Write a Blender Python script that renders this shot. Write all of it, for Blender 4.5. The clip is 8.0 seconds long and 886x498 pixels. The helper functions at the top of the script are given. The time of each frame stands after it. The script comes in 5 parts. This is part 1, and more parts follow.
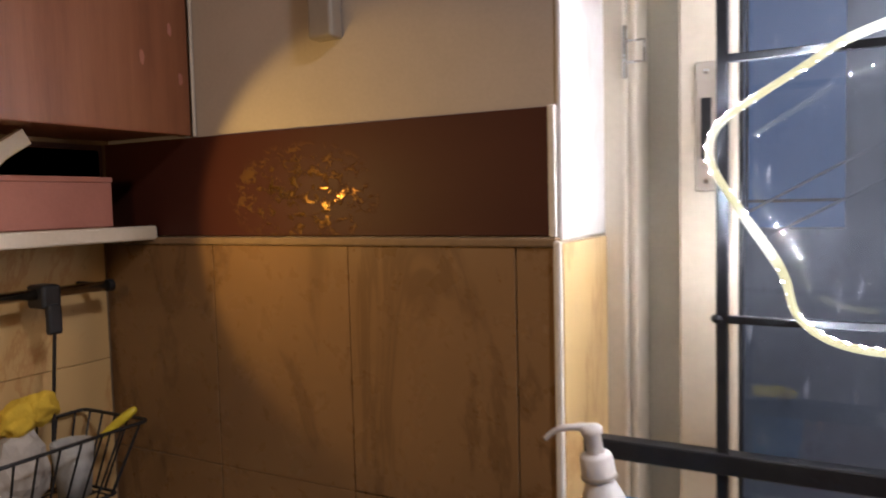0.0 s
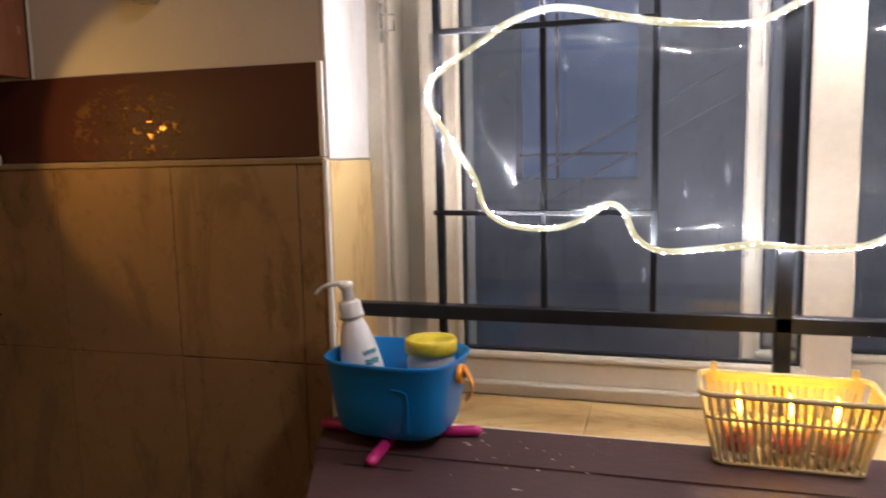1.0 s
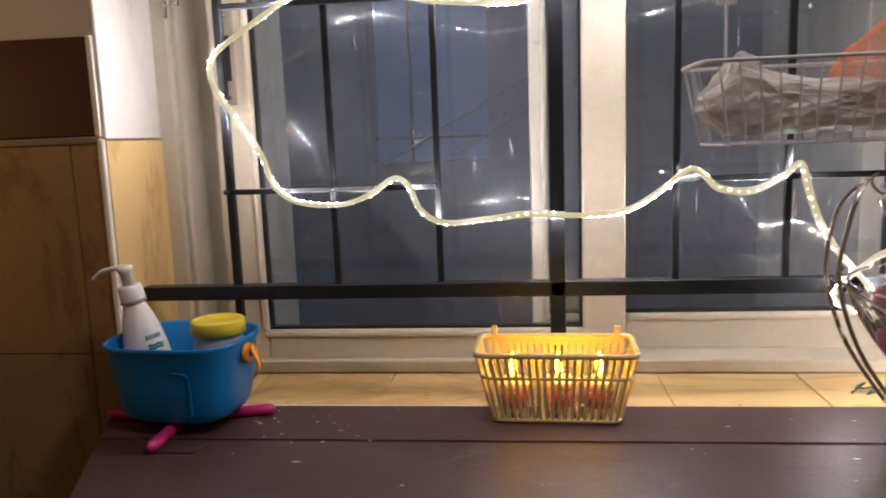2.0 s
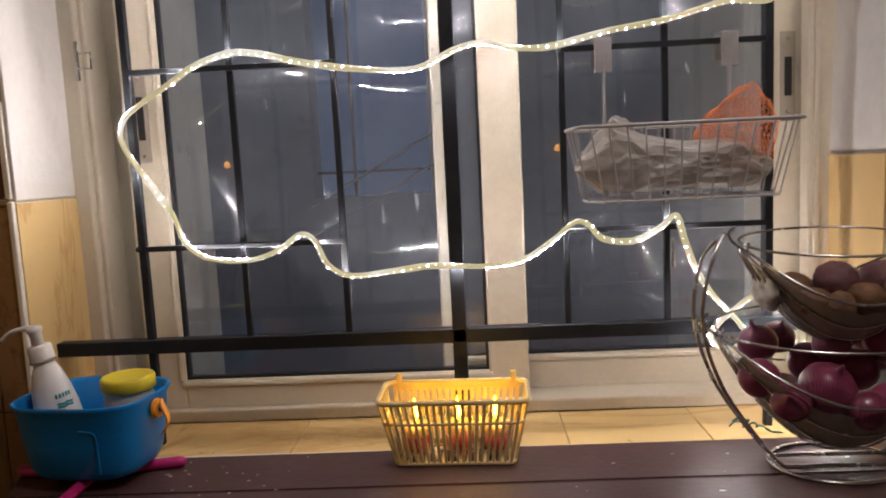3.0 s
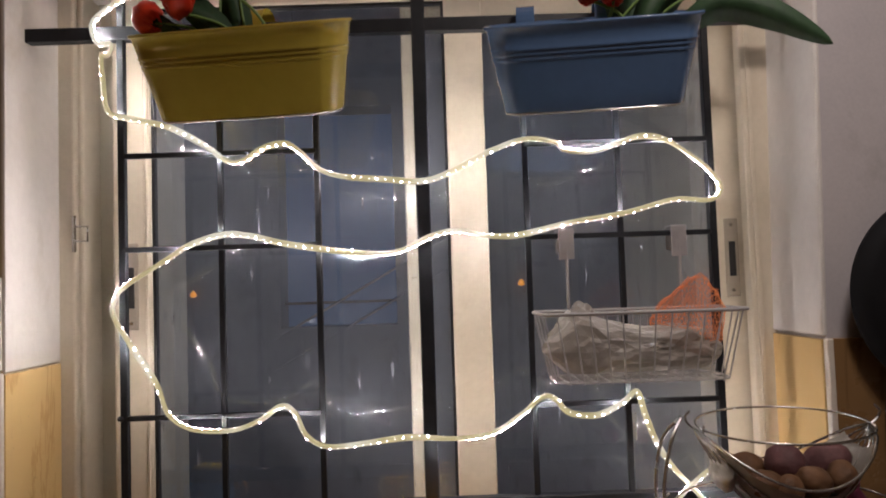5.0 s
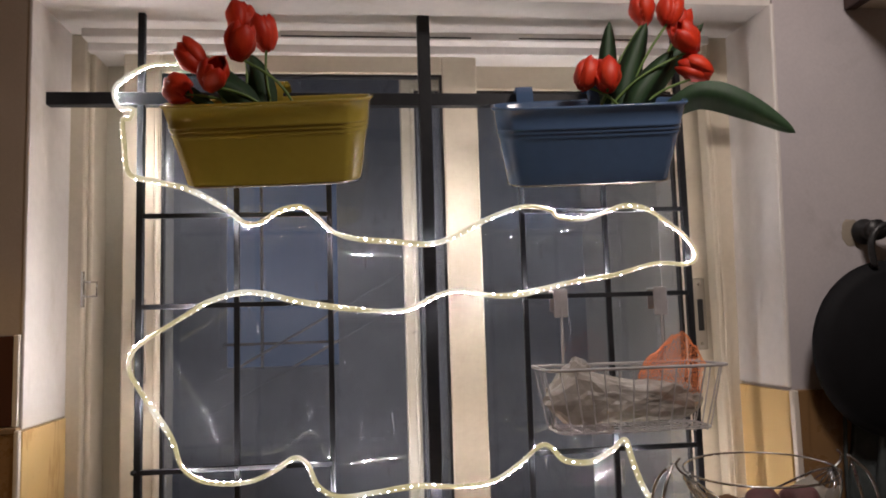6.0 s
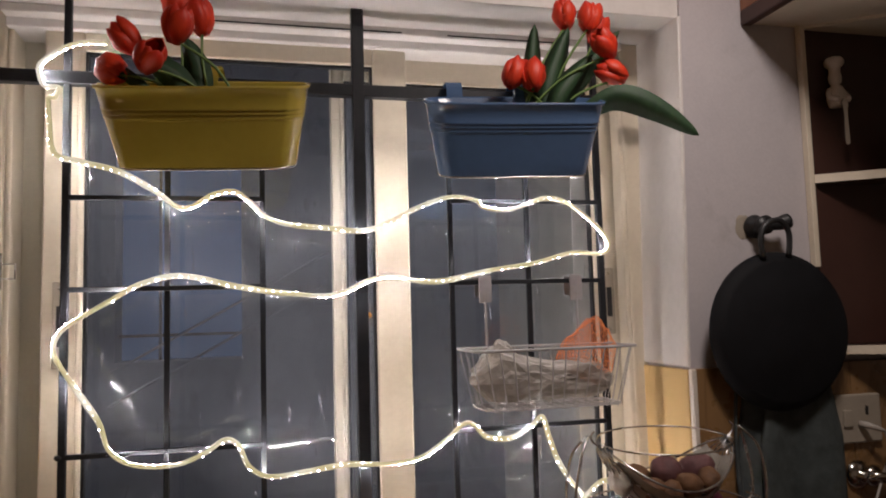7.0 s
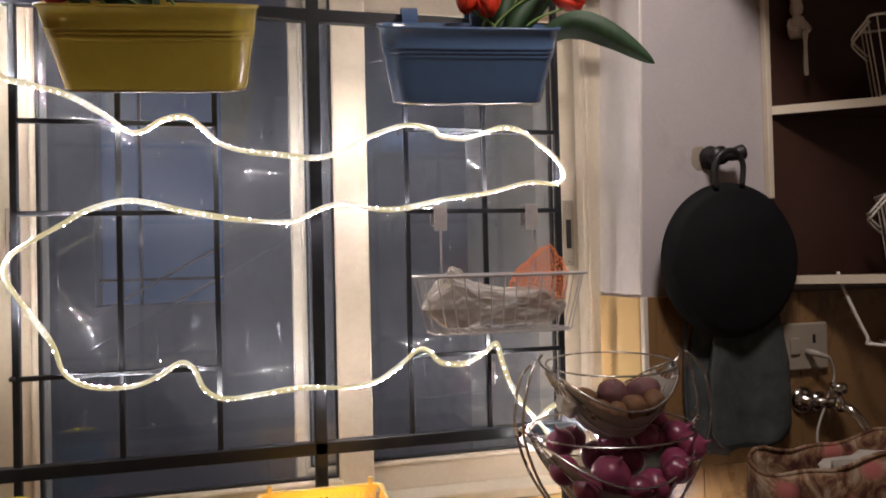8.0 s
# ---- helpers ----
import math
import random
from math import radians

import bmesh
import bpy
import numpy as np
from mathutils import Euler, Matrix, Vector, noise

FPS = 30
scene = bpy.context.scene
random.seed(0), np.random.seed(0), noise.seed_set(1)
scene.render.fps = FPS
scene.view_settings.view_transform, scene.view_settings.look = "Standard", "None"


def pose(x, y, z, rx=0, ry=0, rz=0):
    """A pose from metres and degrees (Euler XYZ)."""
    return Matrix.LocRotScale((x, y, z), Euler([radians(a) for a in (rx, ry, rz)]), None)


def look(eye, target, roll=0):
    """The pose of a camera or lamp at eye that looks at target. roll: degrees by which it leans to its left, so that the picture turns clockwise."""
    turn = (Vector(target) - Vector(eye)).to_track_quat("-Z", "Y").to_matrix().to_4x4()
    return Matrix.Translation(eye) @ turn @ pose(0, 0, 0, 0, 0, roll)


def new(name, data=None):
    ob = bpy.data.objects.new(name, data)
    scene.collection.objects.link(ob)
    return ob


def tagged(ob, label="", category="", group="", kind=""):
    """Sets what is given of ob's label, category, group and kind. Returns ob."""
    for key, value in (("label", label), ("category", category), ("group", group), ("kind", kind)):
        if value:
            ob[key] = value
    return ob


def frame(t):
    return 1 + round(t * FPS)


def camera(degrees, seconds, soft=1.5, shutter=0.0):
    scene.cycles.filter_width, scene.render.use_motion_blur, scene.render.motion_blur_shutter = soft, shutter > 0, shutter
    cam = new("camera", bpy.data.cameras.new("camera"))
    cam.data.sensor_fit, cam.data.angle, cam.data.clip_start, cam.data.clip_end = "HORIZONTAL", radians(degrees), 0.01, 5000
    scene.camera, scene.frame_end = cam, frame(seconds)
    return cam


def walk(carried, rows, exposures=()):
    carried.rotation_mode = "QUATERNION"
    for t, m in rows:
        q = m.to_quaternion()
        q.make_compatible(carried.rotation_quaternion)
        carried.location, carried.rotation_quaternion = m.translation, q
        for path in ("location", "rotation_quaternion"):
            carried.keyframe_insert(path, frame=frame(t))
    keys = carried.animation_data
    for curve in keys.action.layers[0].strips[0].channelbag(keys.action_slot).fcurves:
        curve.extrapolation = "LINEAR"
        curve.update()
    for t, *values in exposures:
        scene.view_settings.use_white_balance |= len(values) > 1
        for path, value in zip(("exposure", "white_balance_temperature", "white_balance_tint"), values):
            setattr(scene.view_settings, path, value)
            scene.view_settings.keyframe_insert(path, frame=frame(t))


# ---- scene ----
cam = camera(62.3, 8.0, soft=1.8, shutter=0.3)
PATH = [
    (0, (0.125, -0.959, 1.414), (-0.823, 0.797, 1.286), -1.4),
    (0.5, (0.223, -1.163, 1.393), (-0.482, 0.699, 1.205), -1.0),
    (1, (0.377, -1.274, 1.363), (-0.183, 0.629, 1.111), -1.3),
    (1.5, (0.487, -1.273, 1.348), (0.083, 0.662, 1.05), -1.9),
    (2, (0.520, -1.262, 1.343), (0.297, 0.705, 1.043), -2.1),
    (2.2, (0.553, -1.264, 1.342), (0.361, 0.707, 1.059), -2.3),
    (3.3, (0.613, -1.337, 1.408), (0.582, 0.652, 1.207), -2.6),
    (3.5, (0.592, -1.344, 1.413), (0.598, 0.649, 1.242), -2.4),
    (4, (0.596, -1.355, 1.444), (0.613, 0.644, 1.364), -2.3),
    (4.5, (0.6, -1.363, 1.463), (0.617, 0.637, 1.489), -2.1),
    (5, (0.595, -1.403, 1.492), (0.616, 0.595, 1.591), -1.9),
    (6.3, (0.385, -1.522, 1.537), (0.689, 0.444, 1.742), -1.8),
    (6.5, (0.367, -1.531, 1.531), (0.725, 0.426, 1.735), -1.8),
    (7, (0.368, -1.552, 1.518), (0.851, 0.381, 1.686), -1.6),
    (7.5, (0.404, -1.56, 1.493), (0.935, 0.365, 1.594), -1.4),
    (8, (0.436, -1.575, 1.468), (0.947, 0.358, 1.5), -1.4),
]
walk(cam, [(t, look(eye, target, roll)) for t, eye, target, roll in PATH], [(0, 1.54, 5450, 10), (0.5, 1.42, 5550, 11), (1, 1.18, 5750, 11), (2, 0.84, 5950, 11), (3.5, 0.50, 6150, 10), (5, 0.40, 6200, 11), (6.5, 0.46, 6200, 11), (8, 0.78, 6200, 12)])

# ---- world, light, exposure ----
world = bpy.data.worlds.new("night")
world.use_nodes = True
world.node_tree.nodes["Background"].inputs[0].default_value = (0.022, 0.028, 0.044, 1)
world.node_tree.nodes["Background"].inputs[1].default_value = 1.0
scene.world = world


def lamp(name, kind, m, energy, color, size=0.05):
    data = bpy.data.lights.new(name, kind)
    data.energy, data.color = energy, color
    if kind == "AREA":
        data.shape, data.size = "DISK", size
    else:
        data.shadow_soft_size = size
    ob = new(name, data)
    ob.matrix_world = m
    return ob


# unseen warm spot beside the upper cabinet, weak ceiling lamp in the room
spot = lamp("hood_spot", "SPOT", look((-0.68, -0.33, 1.43), (-0.575, -0.08, 1.395)), 0.85, (1.0, 0.58, 0.13), 0.012)
spot.data.spot_size, spot.data.spot_blend = radians(101), 0.20
# unseen warm fill added to brighten the side wall
lamp("hood_bulb", "POINT", pose(-0.58, -0.75, 1.50), 0.8, (1.0, 0.62, 0.27), 0.05)
lamp("ceiling_bulb", "AREA", pose(1.12, -0.92, 2.60), 9.2, (1.0, 0.86, 0.76), 0.3)


# ---- materials ----
class Nodes:
    def __init__(self, name):
        self.mat = bpy.data.materials.new(name)
        self.mat.use_nodes = True
        self.tree = self.mat.node_tree
        self.bsdf = self.tree.nodes["Principled BSDF"]
        self.out = self.tree.nodes["Material Output"]
        self.co = self.tree.nodes.new("ShaderNodeTexCoord").outputs["Object"]

    def node(self, kind, **ins):
        n = self.tree.nodes.new(kind)
        for k, v in ins.items():
            self.put(n.inputs[k.replace("_", " ")], v)
        return n

    def put(self, socket, v):
        if isinstance(v, bpy.types.NodeSocket):
            self.tree.links.new(v, socket)
        else:
            socket.default_value = v

    def world_co(self):
        self.co = self.tree.nodes.new("ShaderNodeNewGeometry").outputs["Position"]

    def mapped(self, scale, loc=(0, 0, 0)):
        return self.node("ShaderNodeMapping", Vector=self.co, Scale=scale, Location=loc).outputs[0]

    def noise(self, scale, detail=4.0, rough=0.6, stretch=(1, 1, 1), distort=0.0):
        n = self.node("ShaderNodeTexNoise", Vector=self.mapped(stretch), Scale=scale, Detail=detail, Roughness=rough, Distortion=distort)
        return n.outputs["Fac"]

    def ramp(self, fac, *stops):
        n = self.node("ShaderNodeValToRGB", Fac=fac)
        els = n.color_ramp.elements
        while len(els) < len(stops):
            els.new(0.5)
        for e, (p, c) in zip(els, stops):
            e.position, e.color = p, (*c, 1) if len(c) == 3 else c
        return n.outputs[0]

    def mix(self, fac, a, b, mode="MIX"):
        n = self.tree.nodes.new("ShaderNodeMix")
        n.data_type, n.blend_type = "RGBA", mode
        for s, v in ((n.inputs[0], fac), (n.inputs[6], a), (n.inputs[7], b)):
            self.put(s, (*v, 1) if isinstance(v, tuple) and len(v) == 3 else v)
        return n.outputs[2]

    def bump(self, height, strength=0.2, dist=0.002):
        b = self.node("ShaderNodeBump", Height=height, Strength=strength, Distance=dist)
        self.put(self.bsdf.inputs["Normal"], b.outputs[0])

    def set(self, **ins):
        for k, v in ins.items():
            if isinstance(v, tuple) and len(v) == 3:
                v = (*v, 1)
            self.put(self.bsdf.inputs[k.replace("_", " ")], v)
        return self


def grey(v):
    return (v, v, v)


def surface(name, c1, c2, rough=0.6, scale=12.0, bump=0.15, fine=160.0, metal=0.0, stain=None, stretch=(1, 1, 1), obj=True, **more):
    """Two-tone surface with coarse mottling, fine grain and optional stains."""
    m = Nodes(name)
    if not obj:
        m.world_co()
    coarse, grain = m.noise(scale, 5, 0.62, stretch), m.noise(fine, 3, 0.6, stretch)
    col = m.mix(m.ramp(coarse, (0.32, grey(0)), (0.68, grey(1))), c1, c2)
    col = m.mix(0.25, col, m.mix(grain, tuple(0.7 * a for a in c1), tuple(min(1, 1.2 * a) for a in c2)))
    if stain:
        patch = m.noise(5.0, 6, 0.7, (1, 1, 0.6), 0.6)
        col = m.mix(m.ramp(patch, (0.56, grey(0)), (0.70, grey(0.55))), col, stain)
    m.set(Base_Color=col, Metallic=metal, **more)
    m.set(Roughness=m.node("ShaderNodeMapRange", Value=coarse, To_Min=max(0.03, rough - 0.1), To_Max=min(1, rough + 0.1)).outputs[0])
    m.bump(m.mix(0.5, coarse, grain), bump, 0.003)
    return m.mat


def marble(name, base, vein, dark, rough=0.25, tilt=(1.0, 1.0, 0.35)):
    m = Nodes(name)
    m.world_co()
    soft = m.noise(3.2, 6, 0.62, (1, 1, 0.7), 0.8)
    lines = m.noise(3.0, 6, 0.62, tilt, 1.5)
    ridge = m.ramp(lines, (0.472, grey(0)), (0.498, grey(1)), (0.502, grey(1)), (0.528, grey(0)))
    col = m.mix(m.ramp(soft, (0.35, grey(0)), (0.7, grey(1))), base, tuple(0.90 * a for a in base))
    col = m.mix(m.mix(0.62, grey(0), ridge), col, vein)
    spots = m.noise(38, 3, 0.6)
    col = m.mix(m.ramp(spots, (0.68, grey(0)), (0.76, grey(0.35))), col, dark)
    tint = m.node("ShaderNodeObjectInfo").outputs["Random"]
    col = m.mix(m.node("ShaderNodeMapRange", Value=tint, To_Min=0.0, To_Max=0.14).outputs[0], col, vein)
    m.set(Base_Color=col, Roughness=m.node("ShaderNodeMapRange", Value=m.noise(22, 5), To_Min=rough - 0.08, To_Max=rough + 0.16).outputs[0])
    m.bump(soft, 0.05, 0.003)
    return m.mat


PLASTER = surface("cream_wall_paint", (0.44, 0.37, 0.30), (0.50, 0.43, 0.36), 0.75, 6, 0.2, obj=False)
GREY_WALL = surface("pale_grey_wall_paint", (0.44, 0.41, 0.43), (0.52, 0.48, 0.49), 0.6, 5, 0.2, obj=False, stain=(0.36, 0.33, 0.33))
WHITE = surface("white_reveal_paint", (0.62, 0.58, 0.55), (0.70, 0.66, 0.63), 0.5, 7, 0.35, 60, obj=False, stain=(0.52, 0.46, 0.40))
FRAME = surface("cream_frame_paint", (0.52, 0.455, 0.35), (0.60, 0.53, 0.42), 0.38, 9, 0.12, 90, obj=False, stain=(0.46, 0.38, 0.28))
SHUTTER = surface("beige_jamb_board", (0.52, 0.48, 0.38), (0.58, 0.54, 0.44), 0.5, 6, 0.1, obj=False)
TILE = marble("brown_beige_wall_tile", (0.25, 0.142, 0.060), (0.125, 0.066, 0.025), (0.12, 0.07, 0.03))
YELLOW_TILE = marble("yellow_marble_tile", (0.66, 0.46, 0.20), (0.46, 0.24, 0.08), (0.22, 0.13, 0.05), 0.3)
SILL_TILE = marble("sill_marble_tile", (0.66, 0.46, 0.19), (0.46, 0.25, 0.08), (0.2, 0.13, 0.06), 0.28, (0.4, 1, 1))
GROUT = surface("tile_grout", (0.18, 0.115, 0.06), (0.26, 0.17, 0.09), 0.9, 30, 0.3, obj=False)
NOSING = surface("chipped_white_nosing", (0.60, 0.54, 0.46), (0.72, 0.66, 0.58), 0.6, 30, 0.5, obj=False)
BOARD = surface("brown_painted_board", (0.046, 0.020, 0.020), (0.080, 0.039, 0.037), 0.46, 9, 0.4, 70, obj=False, stain=(0.17, 0.115, 0.11))
DARK_WOOD = surface("dark_brown_laminate", (0.040, 0.016, 0.012), (0.058, 0.024, 0.018), 0.4, 5, 0.1, obj=False)
CREAM = surface("cream_edge_band", (0.62, 0.54, 0.42), (0.70, 0.62, 0.50), 0.5, 12, 0.1, obj=False)
IRON = surface("black_painted_iron", (0.012, 0.013, 0.016), (0.022, 0.023, 0.027), 0.46, 26, 0.35, 200, obj=False, Specular_IOR_Level=0.25)
STEEL = surface("brushed_steel_wire", (0.42, 0.41, 0.40), (0.55, 0.54, 0.52), 0.25, 40, 0.05, metal=1.0, obj=False)
CHROME = surface("worn_chrome", (0.60, 0.58, 0.55), (0.72, 0.70, 0.66), 0.16, 20, 0.05, metal=1.0, obj=False)
GREY_WIRE = surface("grey_coated_wire", (0.31, 0.30, 0.30), (0.42, 0.40, 0.40), 0.4, 30, 0.05, obj=False)
WHITE_WIRE = surface("white_coated_wire", (0.66, 0.62, 0.56), (0.76, 0.72, 0.66), 0.4, 30, 0.05, obj=False)
BLACK = surface("black_plastic", (0.010, 0.010, 0.011), (0.016, 0.016, 0.018), 0.45, 30, 0.1)
PAN_BLACK = surface("nonstick_black_coating", (0.006, 0.006, 0.007), (0.011, 0.011, 0.013), 0.7, 14, 0.15, 240, obj=False, Specular_IOR_Level=0.12)
BLUE = surface("glossy_blue_plastic", (0.002, 0.16, 0.46), (0.003, 0.185, 0.52), 0.32, 10, 0.04)
ORANGE = surface("orange_plastic", (0.75, 0.26, 0.01), (0.82, 0.31, 0.015), 0.35, 10, 0.04)
MAGENTA = surface("magenta_plastic", (0.42, 0.012, 0.14), (0.50, 0.02, 0.18), 0.4, 12, 0.06)
YELLOW_LID = surface("yellow_lid_plastic", (0.62, 0.48, 0.02), (0.70, 0.55, 0.03), 0.38, 12, 0.06)
BOTTLE_WHITE = surface("white_bottle_plastic", (0.70, 0.66, 0.63), (0.76, 0.72, 0.69), 0.35, 12, 0.04)
TEAL_INK = surface("teal_print", (0.02, 0.22, 0.26), (0.03, 0.28, 0.32), 0.5, 20, 0.0)
POT_YELLOW = surface("mustard_enamel", (0.32, 0.245, 0.035), (0.37, 0.285, 0.045), 0.18, 6, 0.06, 60)
POT_BLUE = surface("blue_enamel", (0.068, 0.118, 0.225), (0.080, 0.138, 0.26), 0.18, 6, 0.06, 60)
BASKET = surface("cream_basket_plastic", (0.50, 0.39, 0.17), (0.56, 0.45, 0.21), 0.4, 20, 0.05)
WAX = surface("red_candle_wax", (0.42, 0.012, 0.018), (0.55, 0.03, 0.03), 0.45, 40, 0.1)
# the flame's glow through the red wax, put in as yellow colour
LIT_WAX = surface("flame_tinted_wax", (0.80, 0.50, 0.12), (0.86, 0.58, 0.18), 0.4, 40, 0.05, Subsurface_Weight=0.4)
PETAL = surface("red_tulip_petal", (0.44, 0.005, 0.005), (0.72, 0.050, 0.008), 0.5, 18, 0.25, 120, stretch=(3, 3, 0.6))
LEAF = surface("dark_green_leaf", (0.012, 0.036, 0.014), (0.027, 0.068, 0.024), 0.6, 16, 0.25, 150, stretch=(4, 4, 0.5))
STEM = surface("pale_green_stem", (0.10, 0.18, 0.04), (0.16, 0.25, 0.06), 0.5, 30, 0.1)
FOAM = surface("dark_green_foam", (0.02, 0.04, 0.015), (0.04, 0.06, 0.02), 0.95, 50, 0.6)
WOOD = surface("reddish_cabinet_wood", (0.16, 0.056, 0.025), (0.28, 0.112, 0.052), 0.35, 4, 0.08, 120, stretch=(6, 6, 0.35), obj=False, stain=(0.27, 0.12, 0.07))
PINK_CARD = surface("dusty_pink_card", (0.36, 0.14, 0.10), (0.42, 0.175, 0.125), 0.6, 8, 0.1)
POTATO = surface("potato_skin", (0.080, 0.036, 0.015), (0.16, 0.075, 0.030), 0.75, 30, 0.5, 220)
SPONGE = surface("yellow_sponge", (0.62, 0.40, 0.02), (0.72, 0.50, 0.04), 0.95, 40, 0.8, 260)
NET = surface("orange_net", (0.82, 0.23, 0.07), (0.92, 0.31, 0.10), 0.6, 30, 0.1)
PURPLE_TUBER = surface("dusky_tuber_skin", (0.075, 0.030, 0.034), (0.15, 0.062, 0.062), 0.7, 26, 0.5, 200)
# darker than PAPER: the shade inside the baskets is put into this colour
LINING = surface("shaded_plastic_lining", (0.20, 0.18, 0.155), (0.30, 0.27, 0.235), 0.6, 22, 0.6, 90)
PAPER = surface("crumpled_paper_lining", (0.36, 0.33, 0.29), (0.48, 0.44, 0.39), 0.8, 22, 0.5, 90)
TOWEL = surface("grey_green_terry", (0.030, 0.038, 0.038), (0.075, 0.088, 0.088), 0.97, 26, 0.9, 420, obj=False)
SWITCH = surface("ivory_switch_plastic", (0.30, 0.26, 0.21), (0.36, 0.31, 0.25), 0.45, 12, 0.05, obj=False)
CABLE = surface("white_cable", (0.32, 0.29, 0.26), (0.40, 0.36, 0.32), 0.45, 30, 0.05, obj=False)
CLAY = surface("painted_figurine", (0.60, 0.53, 0.47), (0.70, 0.63, 0.57), 0.45, 40, 0.1)
FLOORING = surface("floor_stone", (0.20, 0.17, 0.13), (0.28, 0.24, 0.19), 0.45, 6, 0.1, obj=False)
GREEN_CORD = surface("green_cord", (0.02, 0.14, 0.10), (0.04, 0.2, 0.15), 0.7, 60, 0.2)
OUT_WALL = surface("outside_plaster", (0.34, 0.33, 0.30), (0.44, 0.42, 0.39), 0.9, 3, 0.3, obj=False, stain=(0.22, 0.21, 0.2))


def crinkle_band():
    m = Nodes("dark_foil_band")
    m.world_co()
    big, fine = m.noise(9, 5, 0.6, (0.5, 1, 1)), m.noise(85, 4, 0.7, (1, 1, 0.7))
    col = m.mix(big, (0.046, 0.0120, 0.008), (0.070, 0.019, 0.011))
    m.set(Specular_IOR_Level=0.25)
    # worn foil flecks, with the spot's gold glints painted into a round patch
    glint_patch = m.node("ShaderNodeTexGradient", Vector=m.mapped((1 / 0.15, 0, 1 / 0.085), (0.59 / 0.15, 0, -1.428 / 0.085)))
    glint_patch.gradient_type = "SPHERICAL"
    glint_fleck = m.ramp(m.noise(70, 3, 0.7, (0.8, 1, 1), 0.5), (0.51, grey(0)), (0.60, grey(1)))
    worn = m.mix(1.0, m.ramp(glint_patch.outputs[0], (0.0, grey(0)), (0.6, grey(1))), glint_fleck, "MULTIPLY")
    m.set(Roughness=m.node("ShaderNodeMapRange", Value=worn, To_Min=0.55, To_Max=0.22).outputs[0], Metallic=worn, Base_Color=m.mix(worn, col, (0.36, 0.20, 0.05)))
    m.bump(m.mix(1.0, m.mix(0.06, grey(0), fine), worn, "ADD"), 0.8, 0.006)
    return m.mat


def onion_skin():
    m = Nodes("red_onion_skin")
    streak = m.node("ShaderNodeTexWave", Vector=m.mapped((1, 1, 0.15)), Scale=90.0, Distortion=3.0, Detail=2.0).outputs["Fac"]
    big = m.noise(22, 4)
    col = m.mix(streak, (0.085, 0.010, 0.036), (0.17, 0.030, 0.072))
    col = m.mix(m.ramp(big, (0.4, grey(0)), (0.75, grey(0.8))), col, (0.20, 0.052, 0.072))
    tint = m.node("ShaderNodeObjectInfo").outputs["Random"]
    col = m.mix(m.node("ShaderNodeMapRange", Value=tint, To_Min=0.0, To_Max=0.45).outputs[0], col, (0.28, 0.05, 0.12))
    m.set(Base_Color=col, Roughness=0.3)
    m.bump(streak, 0.12, 0.001)
    return m.mat


def glass(name, streaks=False):
    """Thin clear glass with a Fresnel shine; window panes carry dust and dried drips."""
    m = Nodes(name)
    m.world_co()
    clear = m.node("ShaderNodeBsdfTransparent", Color=(0.93, 0.95, 0.96, 1))
    shine = m.node("ShaderNodeBsdfGlossy", Color=(1, 1, 1, 1), Roughness=0.0)
    fres = m.node("ShaderNodeMapRange", Value=m.node("ShaderNodeLayerWeight", Blend=0.18).outputs["Facing"], To_Min=0.045, To_Max=0.75).outputs[0]
    a = m.node("ShaderNodeMixShader", Fac=fres)
    m.put(a.inputs[1], clear.outputs[0])
    m.put(a.inputs[2], shine.outputs[0])
    if streaks:
        drips = m.noise(1.0, 3, 0.5, (95, 95, 17), 0.3)
        smear = m.noise(1.0, 5, 0.65, (5, 5, 2.2), 0.8)
        specks = m.ramp(m.noise(60, 2), (0.70, grey(0)), (0.78, grey(0.9)))
        mask = m.mix(1.0, m.ramp(drips, (0.67, grey(0)), (0.74, grey(1))), specks, "ADD")
        dust = m.node("ShaderNodeMapRange", Value=smear, From_Min=0.35, From_Max=0.75, To_Min=0.022, To_Max=0.055).outputs[0]
        fac = m.tree.nodes.new("ShaderNodeMath")
        fac.operation = "MULTIPLY_ADD"
        m.put(fac.inputs[0], mask)
        fac.inputs[1].default_value = 0.22
        m.put(fac.inputs[2], dust)
        dirt = m.node("ShaderNodeBsdfDiffuse", Color=(0.60, 0.63, 0.74, 1))
        b = m.node("ShaderNodeMixShader", Fac=fac.outputs[0])
        m.put(b.inputs[1], a.outputs[0])
        m.put(b.inputs[2], dirt.outputs[0])
        a = b
    m.put(m.out.inputs[0], a.outputs[0])
    return m.mat


def film(name, color, clear=0.55):
    """Thin milky plastic."""
    m = Nodes(name)
    creases = m.noise(38, 5, 0.7)
    m.set(Base_Color=m.mix(creases, tuple(0.75 * c for c in color), color), Roughness=0.35, Alpha=m.node("ShaderNodeMapRange", Value=creases, To_Min=clear, To_Max=min(1, clear + 0.4)).outputs[0])
    m.bump(creases, 0.6, 0.004)
    return m.mat


def glow(name, color, strength):
    m = Nodes(name)
    m.set(Base_Color=color, Emission_Color=color, Emission_Strength=strength)
    return m.mat


def rope_jacket():
    m = Nodes("rope_light_jacket")
    m.world_co()
    lit = m.ramp(m.noise(9, 2, 0.5), (0.46, grey(0)), (0.62, grey(1)))
    power = m.node("ShaderNodeMapRange", Value=lit, To_Min=JACKET_GLOW, To_Max=JACKET_GLOW * 1.6).outputs[0]
    m.set(Base_Color=(0.035, 0.030, 0.016), Roughness=0.3, Emission_Color=m.mix(lit, (1.0, 0.84, 0.44), (1.0, 0.92, 0.74)), Emission_Strength=power)
    return m.mat


